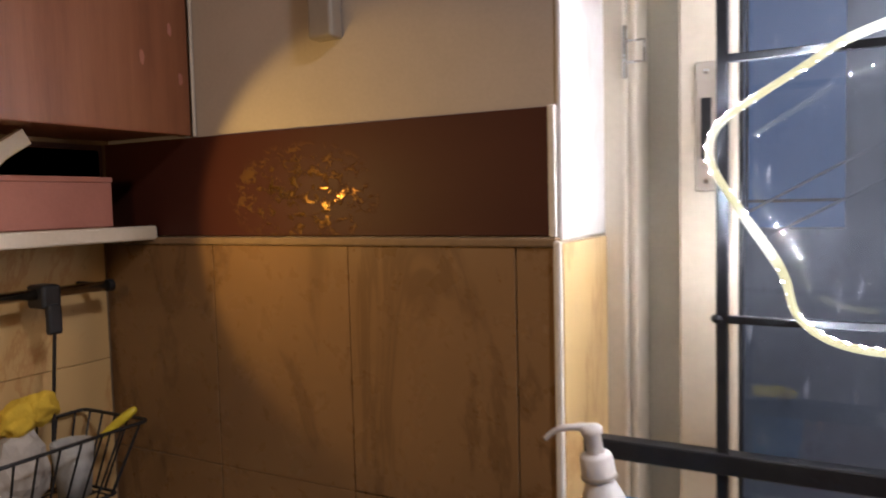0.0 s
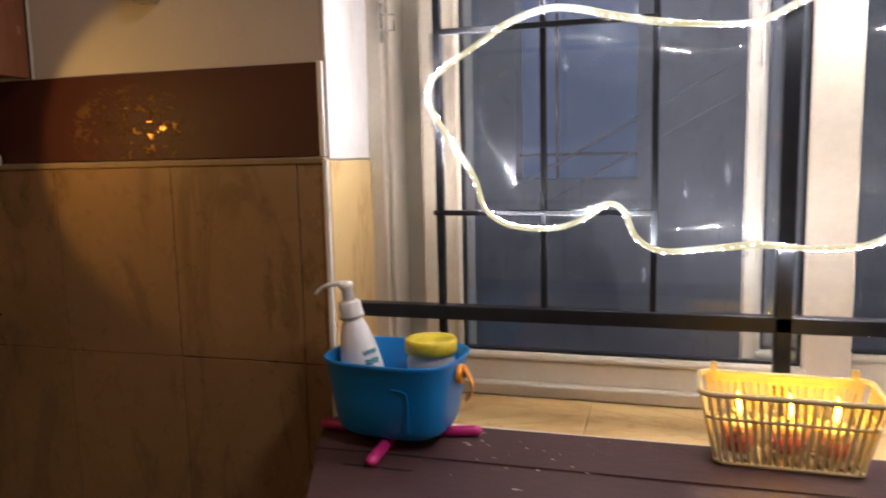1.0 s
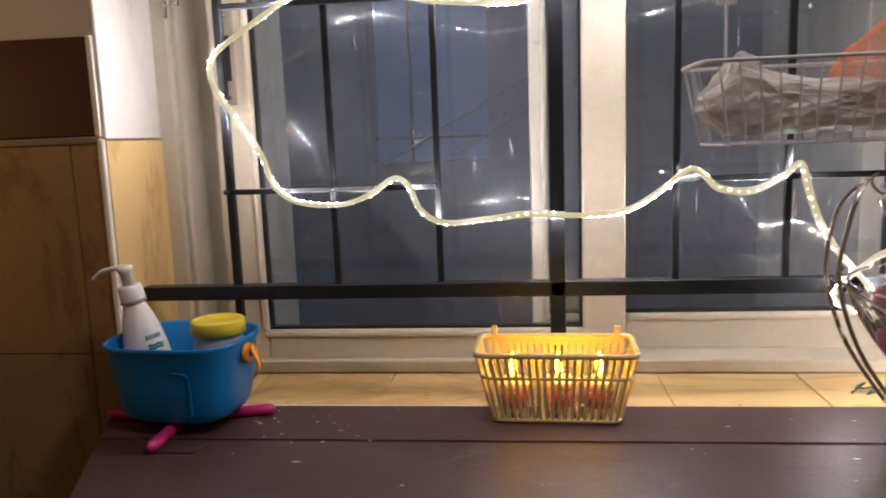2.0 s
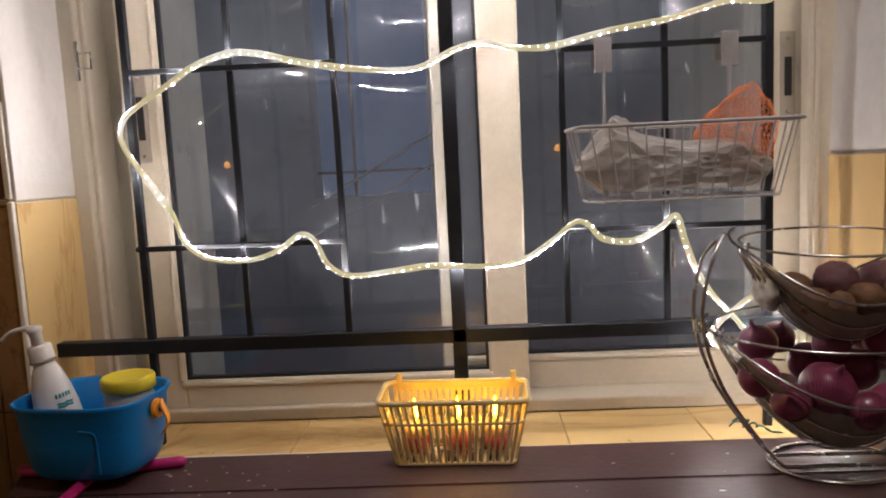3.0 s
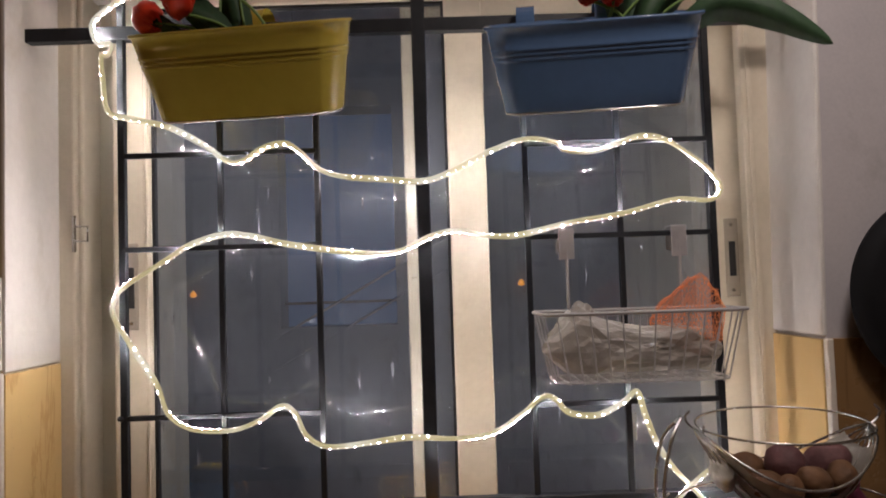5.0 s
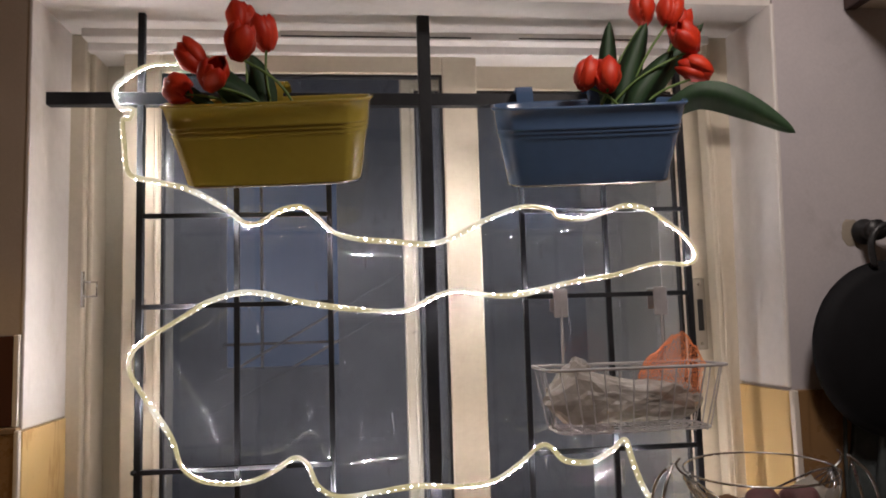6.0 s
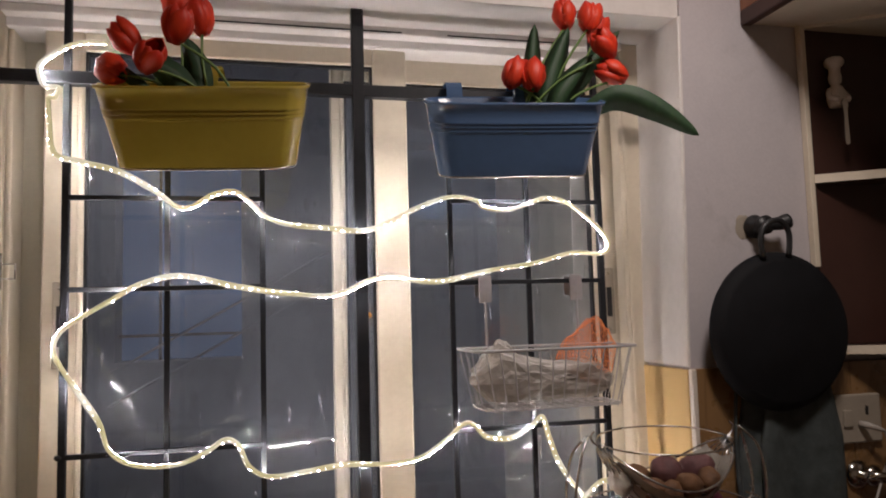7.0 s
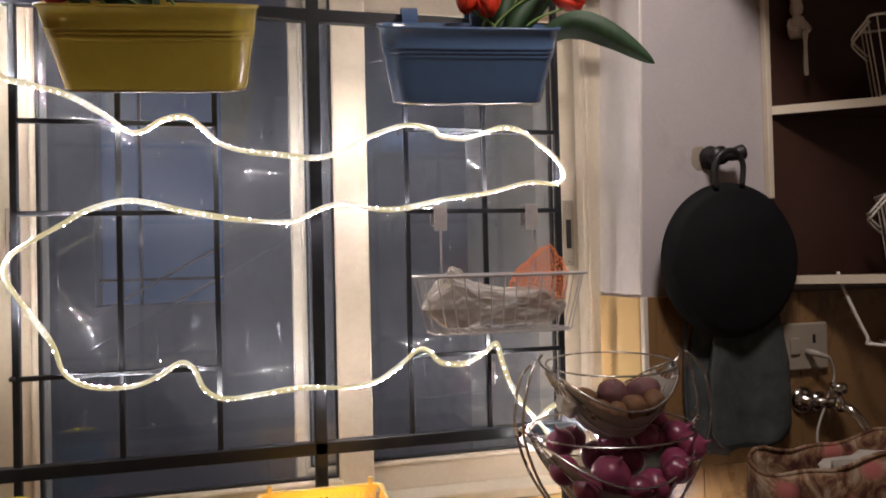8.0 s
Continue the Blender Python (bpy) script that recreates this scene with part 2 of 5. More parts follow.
def floral():
    m = Nodes("floral_fabric")
    v = m.node("ShaderNodeTexVoronoi", Vector=m.mapped((1, 1, 1.4)), Scale=17.0)
    tone = m.node("ShaderNodeSeparateColor", Color=v.outputs["Color"]).outputs[0]
    petal = m.ramp(v.outputs["Distance"], (0.25, grey(1)), (0.5, grey(0)))
    blot = m.ramp(m.noise(14, 5, 0.7, distort=1.5), (0.40, (0.06, 0.016, 0.012)), (0.50, (0.18, 0.095, 0.045)), (0.60, (0.32, 0.24, 0.17)))
    col = m.mix(m.mix(1.0, petal, m.ramp(tone, (0.62, grey(0)), (0.68, grey(1))), "MULTIPLY"), blot, (0.36, 0.11, 0.10))
    m.set(Base_Color=col, Roughness=0.85)
    m.bump(m.noise(300, 2), 0.3, 0.001)
    return m.mat


JACKET_GLOW, DIODE_GLOW, FLAME_GLOW = 0.33, 2450.0, 44.0
BAND, ONION, FLORAL = crinkle_band(), onion_skin(), floral()
PANE, TUMBLER = glass("dusty_window_glass", True), glass("clear_tumbler_glass")
JAR = film("milky_jar_plastic", (0.62, 0.62, 0.60), 0.45)
BAG = film("milky_plastic_bag", (0.42, 0.38, 0.34), 0.55)
JACKET = rope_jacket()
HALO = glow("diode_seen_through_jacket", (1.0, 0.94, 0.84), 9.0)
DIODE = glow("white_diode", (1.0, 0.905, 0.845), DIODE_GLOW)
DIODE_BACK = glow("diode_through_backing", (1.0, 0.905, 0.845), DIODE_GLOW * 0.2)
FLAME = glow("candle_flame", (1.0, 0.47, 0.009), FLAME_GLOW)
BLUE_GLOW = glow("blue_self_lit_wall", (0.10, 0.17, 0.32), 0.105)
AMBER = glow("far_amber_lamp", (1.0, 0.38, 0.04), 0.5)


# ---- mesh helpers ----
def part(name, bm, material, parent=None, label="", smooth=False):
    me = bpy.data.meshes.new(name)
    bmesh.ops.recalc_face_normals(bm, faces=bm.faces)
    bm.to_mesh(me)
    bm.free()
    me.materials.append(material)
    if smooth:
        for p in me.polygons:
            p.use_smooth = True
    ob = new(name, me)
    if parent is not None:
        ob.parent = parent
    return tagged(ob, label) if label else ob


def thing(name, label, category, at=(0, 0, 0), rot=(0, 0, 0), group="", kind=""):
    ob = new(name)
    ob.empty_display_size = 0.05
    ob.matrix_world = pose(*at, *rot)
    return tagged(ob, label, category, group, kind)


def box(x0, x1, y0, y1, z0, z1, bevel=0.0, seg=2, bm=None):
    own = bm is None
    b = bmesh.new() if own else bm
    vs = bmesh.ops.create_cube(b, size=1)["verts"]
    for v in vs:
        v.co = Vector(((x0 + x1) / 2 + v.co.x * (x1 - x0), (y0 + y1) / 2 + v.co.y * (y1 - y0), (z0 + z1) / 2 + v.co.z * (z1 - z0)))
    if bevel and own:
        bmesh.ops.bevel(b, geom=b.edges[:], offset=bevel, segments=seg, affect="EDGES", profile=0.5)
    return b


def glide(pts, k=6, closed=False):
    """Catmull-Rom points along pts."""
    p = [Vector(q) for q in pts]
    n, out = len(p), []
    for i in range(n if closed else n - 1):
        if closed:
            a, b, c, d = p[i - 1], p[i], p[(i + 1) % n], p[(i + 2) % n]
        else:
            a, b, c, d = p[max(i - 1, 0)], p[i], p[i + 1], p[min(i + 2, n - 1)]
        for j in range(k):
            t = j / k
            out.append(0.5 * (2 * b + (c - a) * t + (2 * a - 5 * b + 4 * c - d) * t * t + (3 * b - a - 3 * c + d) * t ** 3))
    return out if closed else out + [p[-1]]


def frames_of(pts, closed=False):
    n, res = len(pts), []
    up = None
    for i in range(n):
        if closed:
            d = pts[(i + 1) % n] - pts[i - 1]
        else:
            d = pts[min(i + 1, n - 1)] - pts[max(i - 1, 0)]
        d = d.normalized() if d.length > 1e-9 else Vector((0, 0, 1))
        if up is None:
            up = d.orthogonal().normalized()
        up = up - d * up.dot(d)
        up = up.normalized() if up.length > 1e-6 else d.orthogonal().normalized()
        res.append((d, up.copy(), d.cross(up)))
    return res


def tube(pts, r, n=7, closed=False, bm=None):
    """Round rod along pts; r may be a list."""
    b = bm or bmesh.new()
    pts = [Vector(p) for p in pts]
    rings = []
    for i, (p, (d, u, w)) in enumerate(zip(pts, frames_of(pts, closed))):
        rad = r[i] if isinstance(r, (list, tuple)) else r
        rings.append([b.verts.new(p + rad * (math.cos(2 * math.pi * k / n) * u + math.sin(2 * math.pi * k / n) * w)) for k in range(n)])
    m = len(rings)
    for i in range(m if closed else m - 1):
        a, c = rings[i], rings[(i + 1) % m]
        for k in range(n):
            b.faces.new((a[k], a[(k + 1) % n], c[(k + 1) % n], c[k]))
    if not closed:
        b.faces.new(rings[0][::-1])
        b.faces.new(rings[-1])
    return b


def loft(rings, cap0=True, cap1=True, bm=None, closed=True):
    b = bm or bmesh.new()
    vr = [[b.verts.new(p) for p in ring] for ring in rings]
    n = len(vr[0])
    for a, c in zip(vr, vr[1:]):
        for k in range(n if closed else n - 1):
            b.faces.new((a[k], a[(k + 1) % n], c[(k + 1) % n], c[k]))
    if cap0:
        b.faces.new(vr[0][::-1])
    if cap1:
        b.faces.new(vr[-1])
    return b


def lathe(profile, n=28, at=(0, 0, 0), bm=None, cap0=True, cap1=True):
    """Turned shape from (radius, height) steps."""
    rings = [[Vector((at[0] + r * math.cos(2 * math.pi * k / n), at[1] + r * math.sin(2 * math.pi * k / n), at[2] + z)) for k in range(n)] for r, z in profile]
    return loft(rings, cap0, cap1, bm)


def squircle(cx, cy, z, hx, hy, power=4.0, n=40):
    out = []
    for k in range(n):
        a = 2 * math.pi * k / n
        c, s = math.cos(a), math.sin(a)
        f = (abs(c) ** power + abs(s) ** power) ** (-1 / power)
        out.append(Vector((cx + hx * c * f, cy + hy * s * f, z)))
    return out


def stadium(z, hx, hy, n=44):
    """Oval with straight long sides."""
    out = []
    for k in range(n):
        a = 2 * math.pi * k / n
        c, s = math.cos(a), math.sin(a)
        out.append(Vector(((hx - hy) * max(-1, min(1, 1.9 * c)) + hy * c, hy * math.copysign(abs(s) ** 0.72, s), z)))
    return out


def structure(name, bm, material, label, category):
    return tagged(part(name, bm, material), label, category, kind="structure")

# ---- the room ----
structure("floor", box(-1.2, 2.8, -3.4, 0.4, -0.1, 0.0), FLOORING, "dull stone floor of a small kitchen", "floor")
structure("ceiling", box(-1.2, 2.8, -3.4, 0.35, 2.62, 2.72), PLASTER, "cream painted ceiling over the kitchen", "ceiling")
wall_left = structure("wall_west", box(-1.18, -1.03, -3.4, 0.35, 0, 2.62), GROUT, "kitchen side wall with cream marble tiles", "wall")
structure("wall_east", box(2.55, 2.7, -3.4, -0.1, 0, 2.62), PLASTER, "cream painted side wall", "wall")
structure("wall_south", box(-1.03, 2.55, -3.4, -3.25, 0, 2.62), PLASTER, "cream painted wall facing the window", "wall")
wall_nw = structure("wall_north", box(-1.03, -0.185, -0.075, 0.32, 0, 2.62), PLASTER, "cream wall beside the window over brown tiles", "wall")


def lean(bm):
    """The edge of the right-hand reveal runs slightly out of plumb."""
    for v in bm.verts:
        if v.co.x < 1.4:
            v.co.x += 0.028 * max(0.0, v.co.z - 1.38)
    return bm


wall_ne = structure("wall_north_2", lean(box(1.285, 2.7, -0.098, 0.32, 1.378, 2.62, bm=box(1.285, 2.7, -0.098, 0.32, 0, 1.378))), GREY_WALL, "pale grey wall beside the window over brown tiles", "wall")
structure("wall_north_3", box(-0.185, 1.318, -0.09, 0.32, 2.178, 2.62), WHITE, "white lintel over the barred window", "wall")
wall_sill = structure("wall_north_4", box(-0.185, 1.285, -0.085, 0.32, 0, 0.874), GROUT, "low wall under the window sill", "wall")

# white plaster skins of the window recess, with rough rounded edges
part("reveal_plaster", box(-0.186, -0.179, -0.078, 0.118, 1.362, 2.178, 0.002), WHITE, wall_nw, "chipped white plaster reveal")
part("reveal_plaster", lean(box(1.276, 1.286, -0.104, 0.118, 1.380, 2.178, 0.004)), WHITE, wall_ne, "white plaster reveal with a worn edge")
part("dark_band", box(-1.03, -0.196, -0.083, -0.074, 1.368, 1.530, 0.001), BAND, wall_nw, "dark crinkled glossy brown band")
part("band_edge", box(-0.196, -0.186, -0.084, -0.070, 1.366, 1.532, 0.002), NOSING, wall_nw, "chipped cream edge strip")
part("tile_ledge", box(-1.03, -0.182, -0.096, -0.074, 1.354, 1.366, 0.003), GROUT, wall_nw, "worn mortar ledge over the tiles")
part("conduit", box(-0.552, -0.508, -0.103, -0.074, 1.652, 2.5, 0.006, 3), SWITCH, wall_nw, "white plastic cable trunk")
part("tile_corner", box(-0.186, -0.176, -0.098, -0.086, 0.88, 1.362, 0.003), NOSING, wall_nw, "pale corner bead")
part("tile_corner", box(1.276, 1.288, -0.119, -0.103, 0.88, 1.376, 0.003), NOSING, wall_ne, "pale corner bead")

# ---- the window ----
window = thing("window_1", "cream two-sash sliding window with dusty panes at night", "window", kind="structure")


def bar(name, parent, x0, x1, y0, y1, z0, z1, mat=FRAME, bevel=0.004, label=""):
    return part(name, box(x0, x1, y0, y1, z0, z1, bevel), mat, parent, label)


bar("frame_jamb", window, -0.185, -0.148, 0.112, 0.27, 0.888, 2.178)
bar("frame_casing", window, 1.236, 1.312, 0.086, 0.100, 0.888, 2.178, FRAME, 0.003)
bar("frame_jamb", window, 1.262, 1.312, 0.1005, 0.180, 0.888, 2.178)
bar("frame_jamb", window, 1.287, 1.312, 0.181, 0.27, 0.888, 2.178)
bar("casing_bead", window, 1.246, 1.256, 0.0815, 0.0855, 0.90, 2.17, FRAME, 0.0015)
bar("frame_bead", window, -0.148, -0.136, 0.128, 0.27, 0.912, 2.14)
bar("frame_head", window, -0.148, 1.252, 0.112, 0.27, 2.140, 2.178, WHITE)
bar("frame_head", window, -0.148, 1.252, 0.075, 0.112, 2.158, 2.178, WHITE)
bar("frame_sill", window, -0.148, 1.252, 0.108, 0.27, 0.888, 0.914)
bar("jamb_board", window, -0.136, -0.060, 0.205, 0.225, 0.914, 2.14, SHUTTER, 0.002, "beige board closing the open gap")


def sash(x0, x1, y0, y1, z0, z1, g0, g1, h0, h1, label):
    s = part("sash", box(x0, g0, y0, y1, z0, z1, 0.004), FRAME, window, label)
    bar("stile", s, g1, x1, y0, y1, z0, z1)
    bar("rail", s, g0, g1, y0, y1, z0, h0)
    bar("rail", s, g0, g1, y0, y1, h1, z1)
    gy = (y0 + y1) / 2
    for a, b, c, d in ((g0, g0 + 0.006, h0, h1), (g1 - 0.006, g1, h0, h1), (g0 + 0.006, g1 - 0.006, h0, h0 + 0.006), (g0 + 0.006, g1 - 0.006, h1 - 0.006, h1)):
        bar("gasket", s, a, b, gy - 0.008, gy + 0.008, c, d, BLACK, 0.0, "black rubber gasket")
    # glazing bead catching the light
    bar("bead", s, g0 - 0.008, g1 + 0.008, y0 - 0.005, y0 + 0.001, h0 - 0.014, h0 - 0.002)
    bar("bead", s, g0 - 0.012, g0 - 0.002, y0 - 0.005, y0 + 0.001, h0, h1)
    pane = part("pane", box(g0 + 0.002, g1 - 0.002, gy - 0.0015, gy + 0.0015, h0 + 0.002, h1 - 0.002), PANE, s, "dusty glass pane with dried drips")
    pane.visible_shadow = False
    return s


left_sash = sash(-0.076, 0.708, 0.128, 0.160, 0.912, 2.142, 0.003, 0.628, 0.972, 2.100, "cream front sash slid partly open")
right_sash = sash(0.533, 1.285, 0.188, 0.218, 0.912, 2.142, 0.566, 1.204, 0.985, 2.082, "cream rear sash with a lock plate")


def lock_plate(parent, x, y, z0, z1):
    p = part("lock_plate", box(x - 0.015, x + 0.015, y - 0.004, y, z0, z1, 0.002), SWITCH, parent, "ivory lock plate")
    part("lock_slot", box(x - 0.007, x + 0.007, y - 0.006, y - 0.0035, z0 + 0.045, z1 - 0.05, 0.001), BLACK, p, "dark latch slot")
    for z in (z0 + 0.014, z1 - 0.014):
        part("screw", lathe([(0.001, 0), (0.0045, 0), (0.003, 0.002), (0.001, 0.002)], 10), STEEL, p).matrix_local = pose(x, y - 0.0035, z, 90)
    return p


lock_plate(right_sash, 1.240, 0.188, 1.447, 1.617)
lock_plate(left_sash, -0.038, 0.128, 1.420, 1.600)
latch = part("latch", box(-0.150, -0.144, 0.104, 0.113, 1.585, 1.660, 0.001), STEEL, window, "small steel hook latch")
part("latch_loop", tube([(-0.147, 0.106, 1.637), (-0.118, 0.106, 1.637), (-0.118, 0.106, 1.607), (-0.147, 0.106, 1.607)], 0.0022, 6), STEEL, latch)

# ---- window grille ----
grille = thing("window_grille", "black painted iron grille with welded bars across the window", "window grille")


def rod(x0, x1, z0, z1, w, d, name):
    part(name, box(x0, x1, -d / 2, d / 2, z0, z1, min(w, d) * 0.12, 1), IRON, grille)


for x, z0, z1, w in ((0.0, 0.886, 2.179, 0.014), (0.575, 0.886, 2.179, 0.026), (1.130, 0.886, 2.179, 0.014)):
    part("post", box(x - w / 2, x + w / 2, -w / 2, w / 2, z0, z1, 0.0015, 1), IRON, grille)
for x in (0.187, 0.372, 0.773, 0.952):
    part("bar", box(x - 0.0055, x + 0.0055, -0.005, 0.005, 1.092, 1.985, 0.001, 1), IRON, grille)
part("rail", box(-0.181, 1.279, -0.013, 0.013, 1.066, 1.092, 0.0015, 1), IRON, grille)
part("rail", box(-0.181, 1.279, -0.012, 0.012, 1.984, 2.010, 0.0015, 1), IRON, grille)
for a, b in ((0.006, 0.372), (0.773, 1.124)):
    for z in (1.261, 1.578, 1.758):
        part("crossbar", box(a, b, -0.010, -0.001, z - 0.005, z + 0.005, 0.001, 1), IRON, grille)
for x, z in ((-0.006, 1.261), (0.187, 1.261), (0.372, 1.578), (0.773, 1.578), (0.575, 1.092)):
    part("weld", lathe([(0.001, -0.006), (0.006, -0.004), (0.008, 0), (0.006, 0.004), (0.001, 0.006)], 8, (x, -0.004, z)), IRON, grille)

part("tape_tag", tube([(0.961, -0.0085, 1.188), (0.961, -0.0085, 1.194), (0.9605, -0.0085, 1.222), (0.961, -0.0085, 1.232), (0.9615, -0.0085, 1.240)], [0.0016, 0.0032, 0.0026, 0.0046, 0.0022], 8), GREY_WIRE, grille, "peeling pale tape tag", True)
for a, c in ((0.27, 0.69), (0.80, 1.08)):
    part("frame_crack", box(a, c, 0.0738, 0.0756, 2.1630, 2.1662), BLACK, window, "dark open seam in the head")

# ---- outside ----
structure("wall_outside", box(1.205, 1.45, 0.32, 0.98, 0.2, 3.2), OUT_WALL, "dim plaster return wall outside the window", "wall")
structure("wall_outside_2", box(-0.5, -0.085, 0.32, 0.60, 0.2, 3.2), OUT_WALL, "dim plaster return wall outside the window", "wall")
structure("ground", box(-40, 40, 0.4, 60, -3.2, -3.0), OUT_WALL, "dark yard below the window", "ground")
house = thing("neighbour_building", "dark plaster building with a blue-lit stairwell across the yard", "building", (0, 6.2, 0))
part("wall", box(-9, -1.02, 0, 0.4, -3, 6), OUT_WALL, house)
part("wall", box(0.18, 9, 0, 0.4, -3, 6), OUT_WALL, house)
part("wall", box(-1.02, 0.18, 0, 0.4, -3, 1.1), OUT_WALL, house)
part("wall", box(-1.02, 0.18, 0, 0.4, 3.4, 6), OUT_WALL, house)
# the stairwell light is the wall's own glow; no lamp is built there
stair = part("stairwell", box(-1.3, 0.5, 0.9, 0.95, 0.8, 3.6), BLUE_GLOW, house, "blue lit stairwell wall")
for x in (-0.62, ):
    part("window_bar", box(x - 0.015, x + 0.015, 0.16, 0.19, 1.1, 3.4), IRON, house)
for z in (1.35, ):
    part("window_bar", box(-1.02, 0.18, 0.19, 0.22, z - 0.015, z + 0.015), IRON, house)
for k, dz in enumerate((0.0, -0.30)):
    part("handrail", tube([(-1.0, -0.35, 1.02 + dz), (1.15, -0.35, 2.2 + dz)], 0.013, 6), OUT_WALL, house, "dark sloping stair handrail")
for x, z in ((-1.9, 1.48), (1.47, 1.49)):
    part("far_lamp", lathe([(0.004, -0.03), (0.03, -0.02), (0.035, 0), (0.02, 0.03), (0.004, 0.04)], 10, (x, -0.05, z)), AMBER, house, "small amber lamp")

# ---- board along the window ----
counter = thing("hinged_board", "scuffed dark brown painted hinged board along the window", "counter")


def plank(pts, z0, z1, name):
    b = loft([[Vector((x, y, z0)) for x, y in pts], [Vector((x, y, z1)) for x, y in pts]])
    bmesh.ops.bevel(b, geom=b.edges[:], offset=0.002, segments=2, affect="EDGES")
    return part(name, b, BOARD, counter)


plank([(-0.178, -0.100), (-0.178, -0.155), (-0.147, -0.243), (2.53, -0.224), (2.53, -0.120), (1.284, -0.122), (1.270, -0.090)], 0.868, 0.900, "plank")
plank([(-0.1455, -0.2465), (0.016, -0.66), (2.53, -0.66), (2.53, -0.2275)], 0.868, 0.900, "leaf")
part("hinge", box(-0.075, 0.034, -0.292, -0.2475, 0.8996, 0.9012, 0.0006, 1), BOARD, counter, "painted-over flat hinge")
part("hinge_gap", box(-0.078, 0.030, -0.2955, -0.2925, 0.8996, 0.9010), BLACK, counter)
part("hinge_knuckle", tube([(-0.072, -0.2450, 0.9004), (0.036, -0.2445, 0.9004)], 0.0028, 8), BLACK, counter)
part("support", box(-0.02, 2.5, -0.60, -0.16, 0.0, 0.868), DARK_WOOD, counter)
for k in range(40):
    x, y = random.uniform(-0.1, 1.25), random.uniform(-0.42, -0.12)
    if k < 20:
        x, y = random.gauss(0.16, 0.10), random.gauss(-0.19, 0.03)
    r = random.uniform(0.0005, 0.0017) + (0.0016 if k % 7 == 0 else 0.0)
    ring = [Vector((x + r * random.uniform(0.3, 2.6) * math.cos(a), y + r * random.uniform(0.2, 1.2) * math.sin(a), 0)) for a in [j * 1.047 for j in range(6)]]
    part("paint_speck", loft([[p + Vector((0, 0, 0.9002)) for p in ring], [p + Vector((0, 0, 0.9008)) for p in ring]]), NOSING, counter, "dried pale paint speck")

# sill tiles with open joints, slightly below the board
sill = structure("window_sill", box(-0.178, 1.276, -0.090, 0.108, 0.866, 0.880), GROUT, "marble tiled window sill with dark joints", "window sill")
part("nosing", box(-0.176, 1.270, -0.0985, -0.0845, 0.872, 0.8975, 0.003), NOSING, sill, "chipped pale nosing strip")

# ---- rope light ----
rope = thing("rope_light", "lit white LED rope woven through the window grille", "rope light")
STRAND_A = [(0.075, 2.066), (0.021, 2.063), (-0.027, 2.034), (-0.047, 2.01), (-0.038, 1.976), (-0.012, 1.972), (-0.018, 1.952), (-0.030, 1.95), (-0.027, 1.902),
            (-0.017, 1.842), (0.032, 1.826), (0.099, 1.808), (0.165, 1.771), (0.205, 1.741), (0.236, 1.74), (0.274, 1.763), (0.316, 1.771),
            (0.346, 1.752), (0.381, 1.719), (0.428, 1.704), (0.5, 1.697), (0.578, 1.691), (0.636, 1.71), (0.7, 1.742), (0.774, 1.766)]
STRAND_B = [(0.832, 1.759), (0.847, 1.742), (0.899, 1.737), (0.941, 1.749), (0.989, 1.765), (1.031, 1.759), (1.072, 1.736), (1.118, 1.698), (1.142, 1.66),
            (1.12, 1.638), (1.052, 1.641), (0.957, 1.618), (0.852, 1.603), (0.757, 1.583), (0.694, 1.583), (0.637, 1.595), (0.59, 1.586), (0.527, 1.559),
            (0.464, 1.558), (0.381, 1.568), (0.309, 1.581), (0.247, 1.597), (0.195, 1.601), (0.133, 1.584), (0.09, 1.558), (0.017, 1.514)]
STRAND_C = [(-0.008, 1.489), (-0.011, 1.453), (0.023, 1.394), (0.067, 1.325), (0.086, 1.268), (0.132, 1.24), (0.204, 1.235), (0.256, 1.251), (0.298, 1.277),
            (0.324, 1.264), (0.343, 1.222), (0.384, 1.199), (0.462, 1.204), (0.535, 1.211), (0.617, 1.206), (0.69, 1.213), (0.744, 1.244), (0.787, 1.277),
            (0.812, 1.271), (0.837, 1.246), (0.889, 1.24), (0.937, 1.261), (0.964, 1.281), (0.978, 1.238), (0.997, 1.186), (1.026, 1.138)]
TAIL = [(1.068, -0.012, 1.092), (1.086, -0.02, 1.058), (1.050, -0.03, 1.042), (1.018, -0.03, 1.066), (1.060, -0.03, 1.112), (1.11, -0.025, 1.135), (1.17, -0.02, 1.10),
        (1.23, -0.03, 1.02), (1.262, -0.05, 0.93), (1.31, -0.135, 0.908), (1.335, -0.165, 0.908), (1.36, -0.20, 0.908), (1.45, -0.24, 0.908)]
lead = []
for i, (x, z) in enumerate(STRAND_A + STRAND_B + STRAND_C):
    over = min(abs(z - c) for c in (1.261, 1.578, 1.758)) < 0.012 and not 0.39 < x < 0.76
    lead.append(Vector((x, -0.019 if not over else -0.017 - 0.006 * math.sin(i * 1.7), z)))
line = glide(lead + [Vector(p) for p in TAIL], 7)
# flat strip that twists along its way; the diodes sit on one flat side of it
run = [0.0]
for p, q in zip(line, line[1:]):
    run.append(run[-1] + (q - p).length)


def strip_axes(d, travel):
    """Outward and sideways directions of the strip at a distance along it."""
    face = Vector((0, -1, 0)) - d * Vector((0, -1, 0)).dot(d)
    face = face.normalized() if face.length > 0.05 else d.orthogonal().normalized()
    side = d.cross(face)
    a = math.pi + 1.75 * math.sin(travel * 6.1 + 0.4) + 0.7 * math.sin(travel * 14.3 + 1.0)
    return math.cos(a) * face + math.sin(a) * side, math.cos(a) * side - math.sin(a) * face


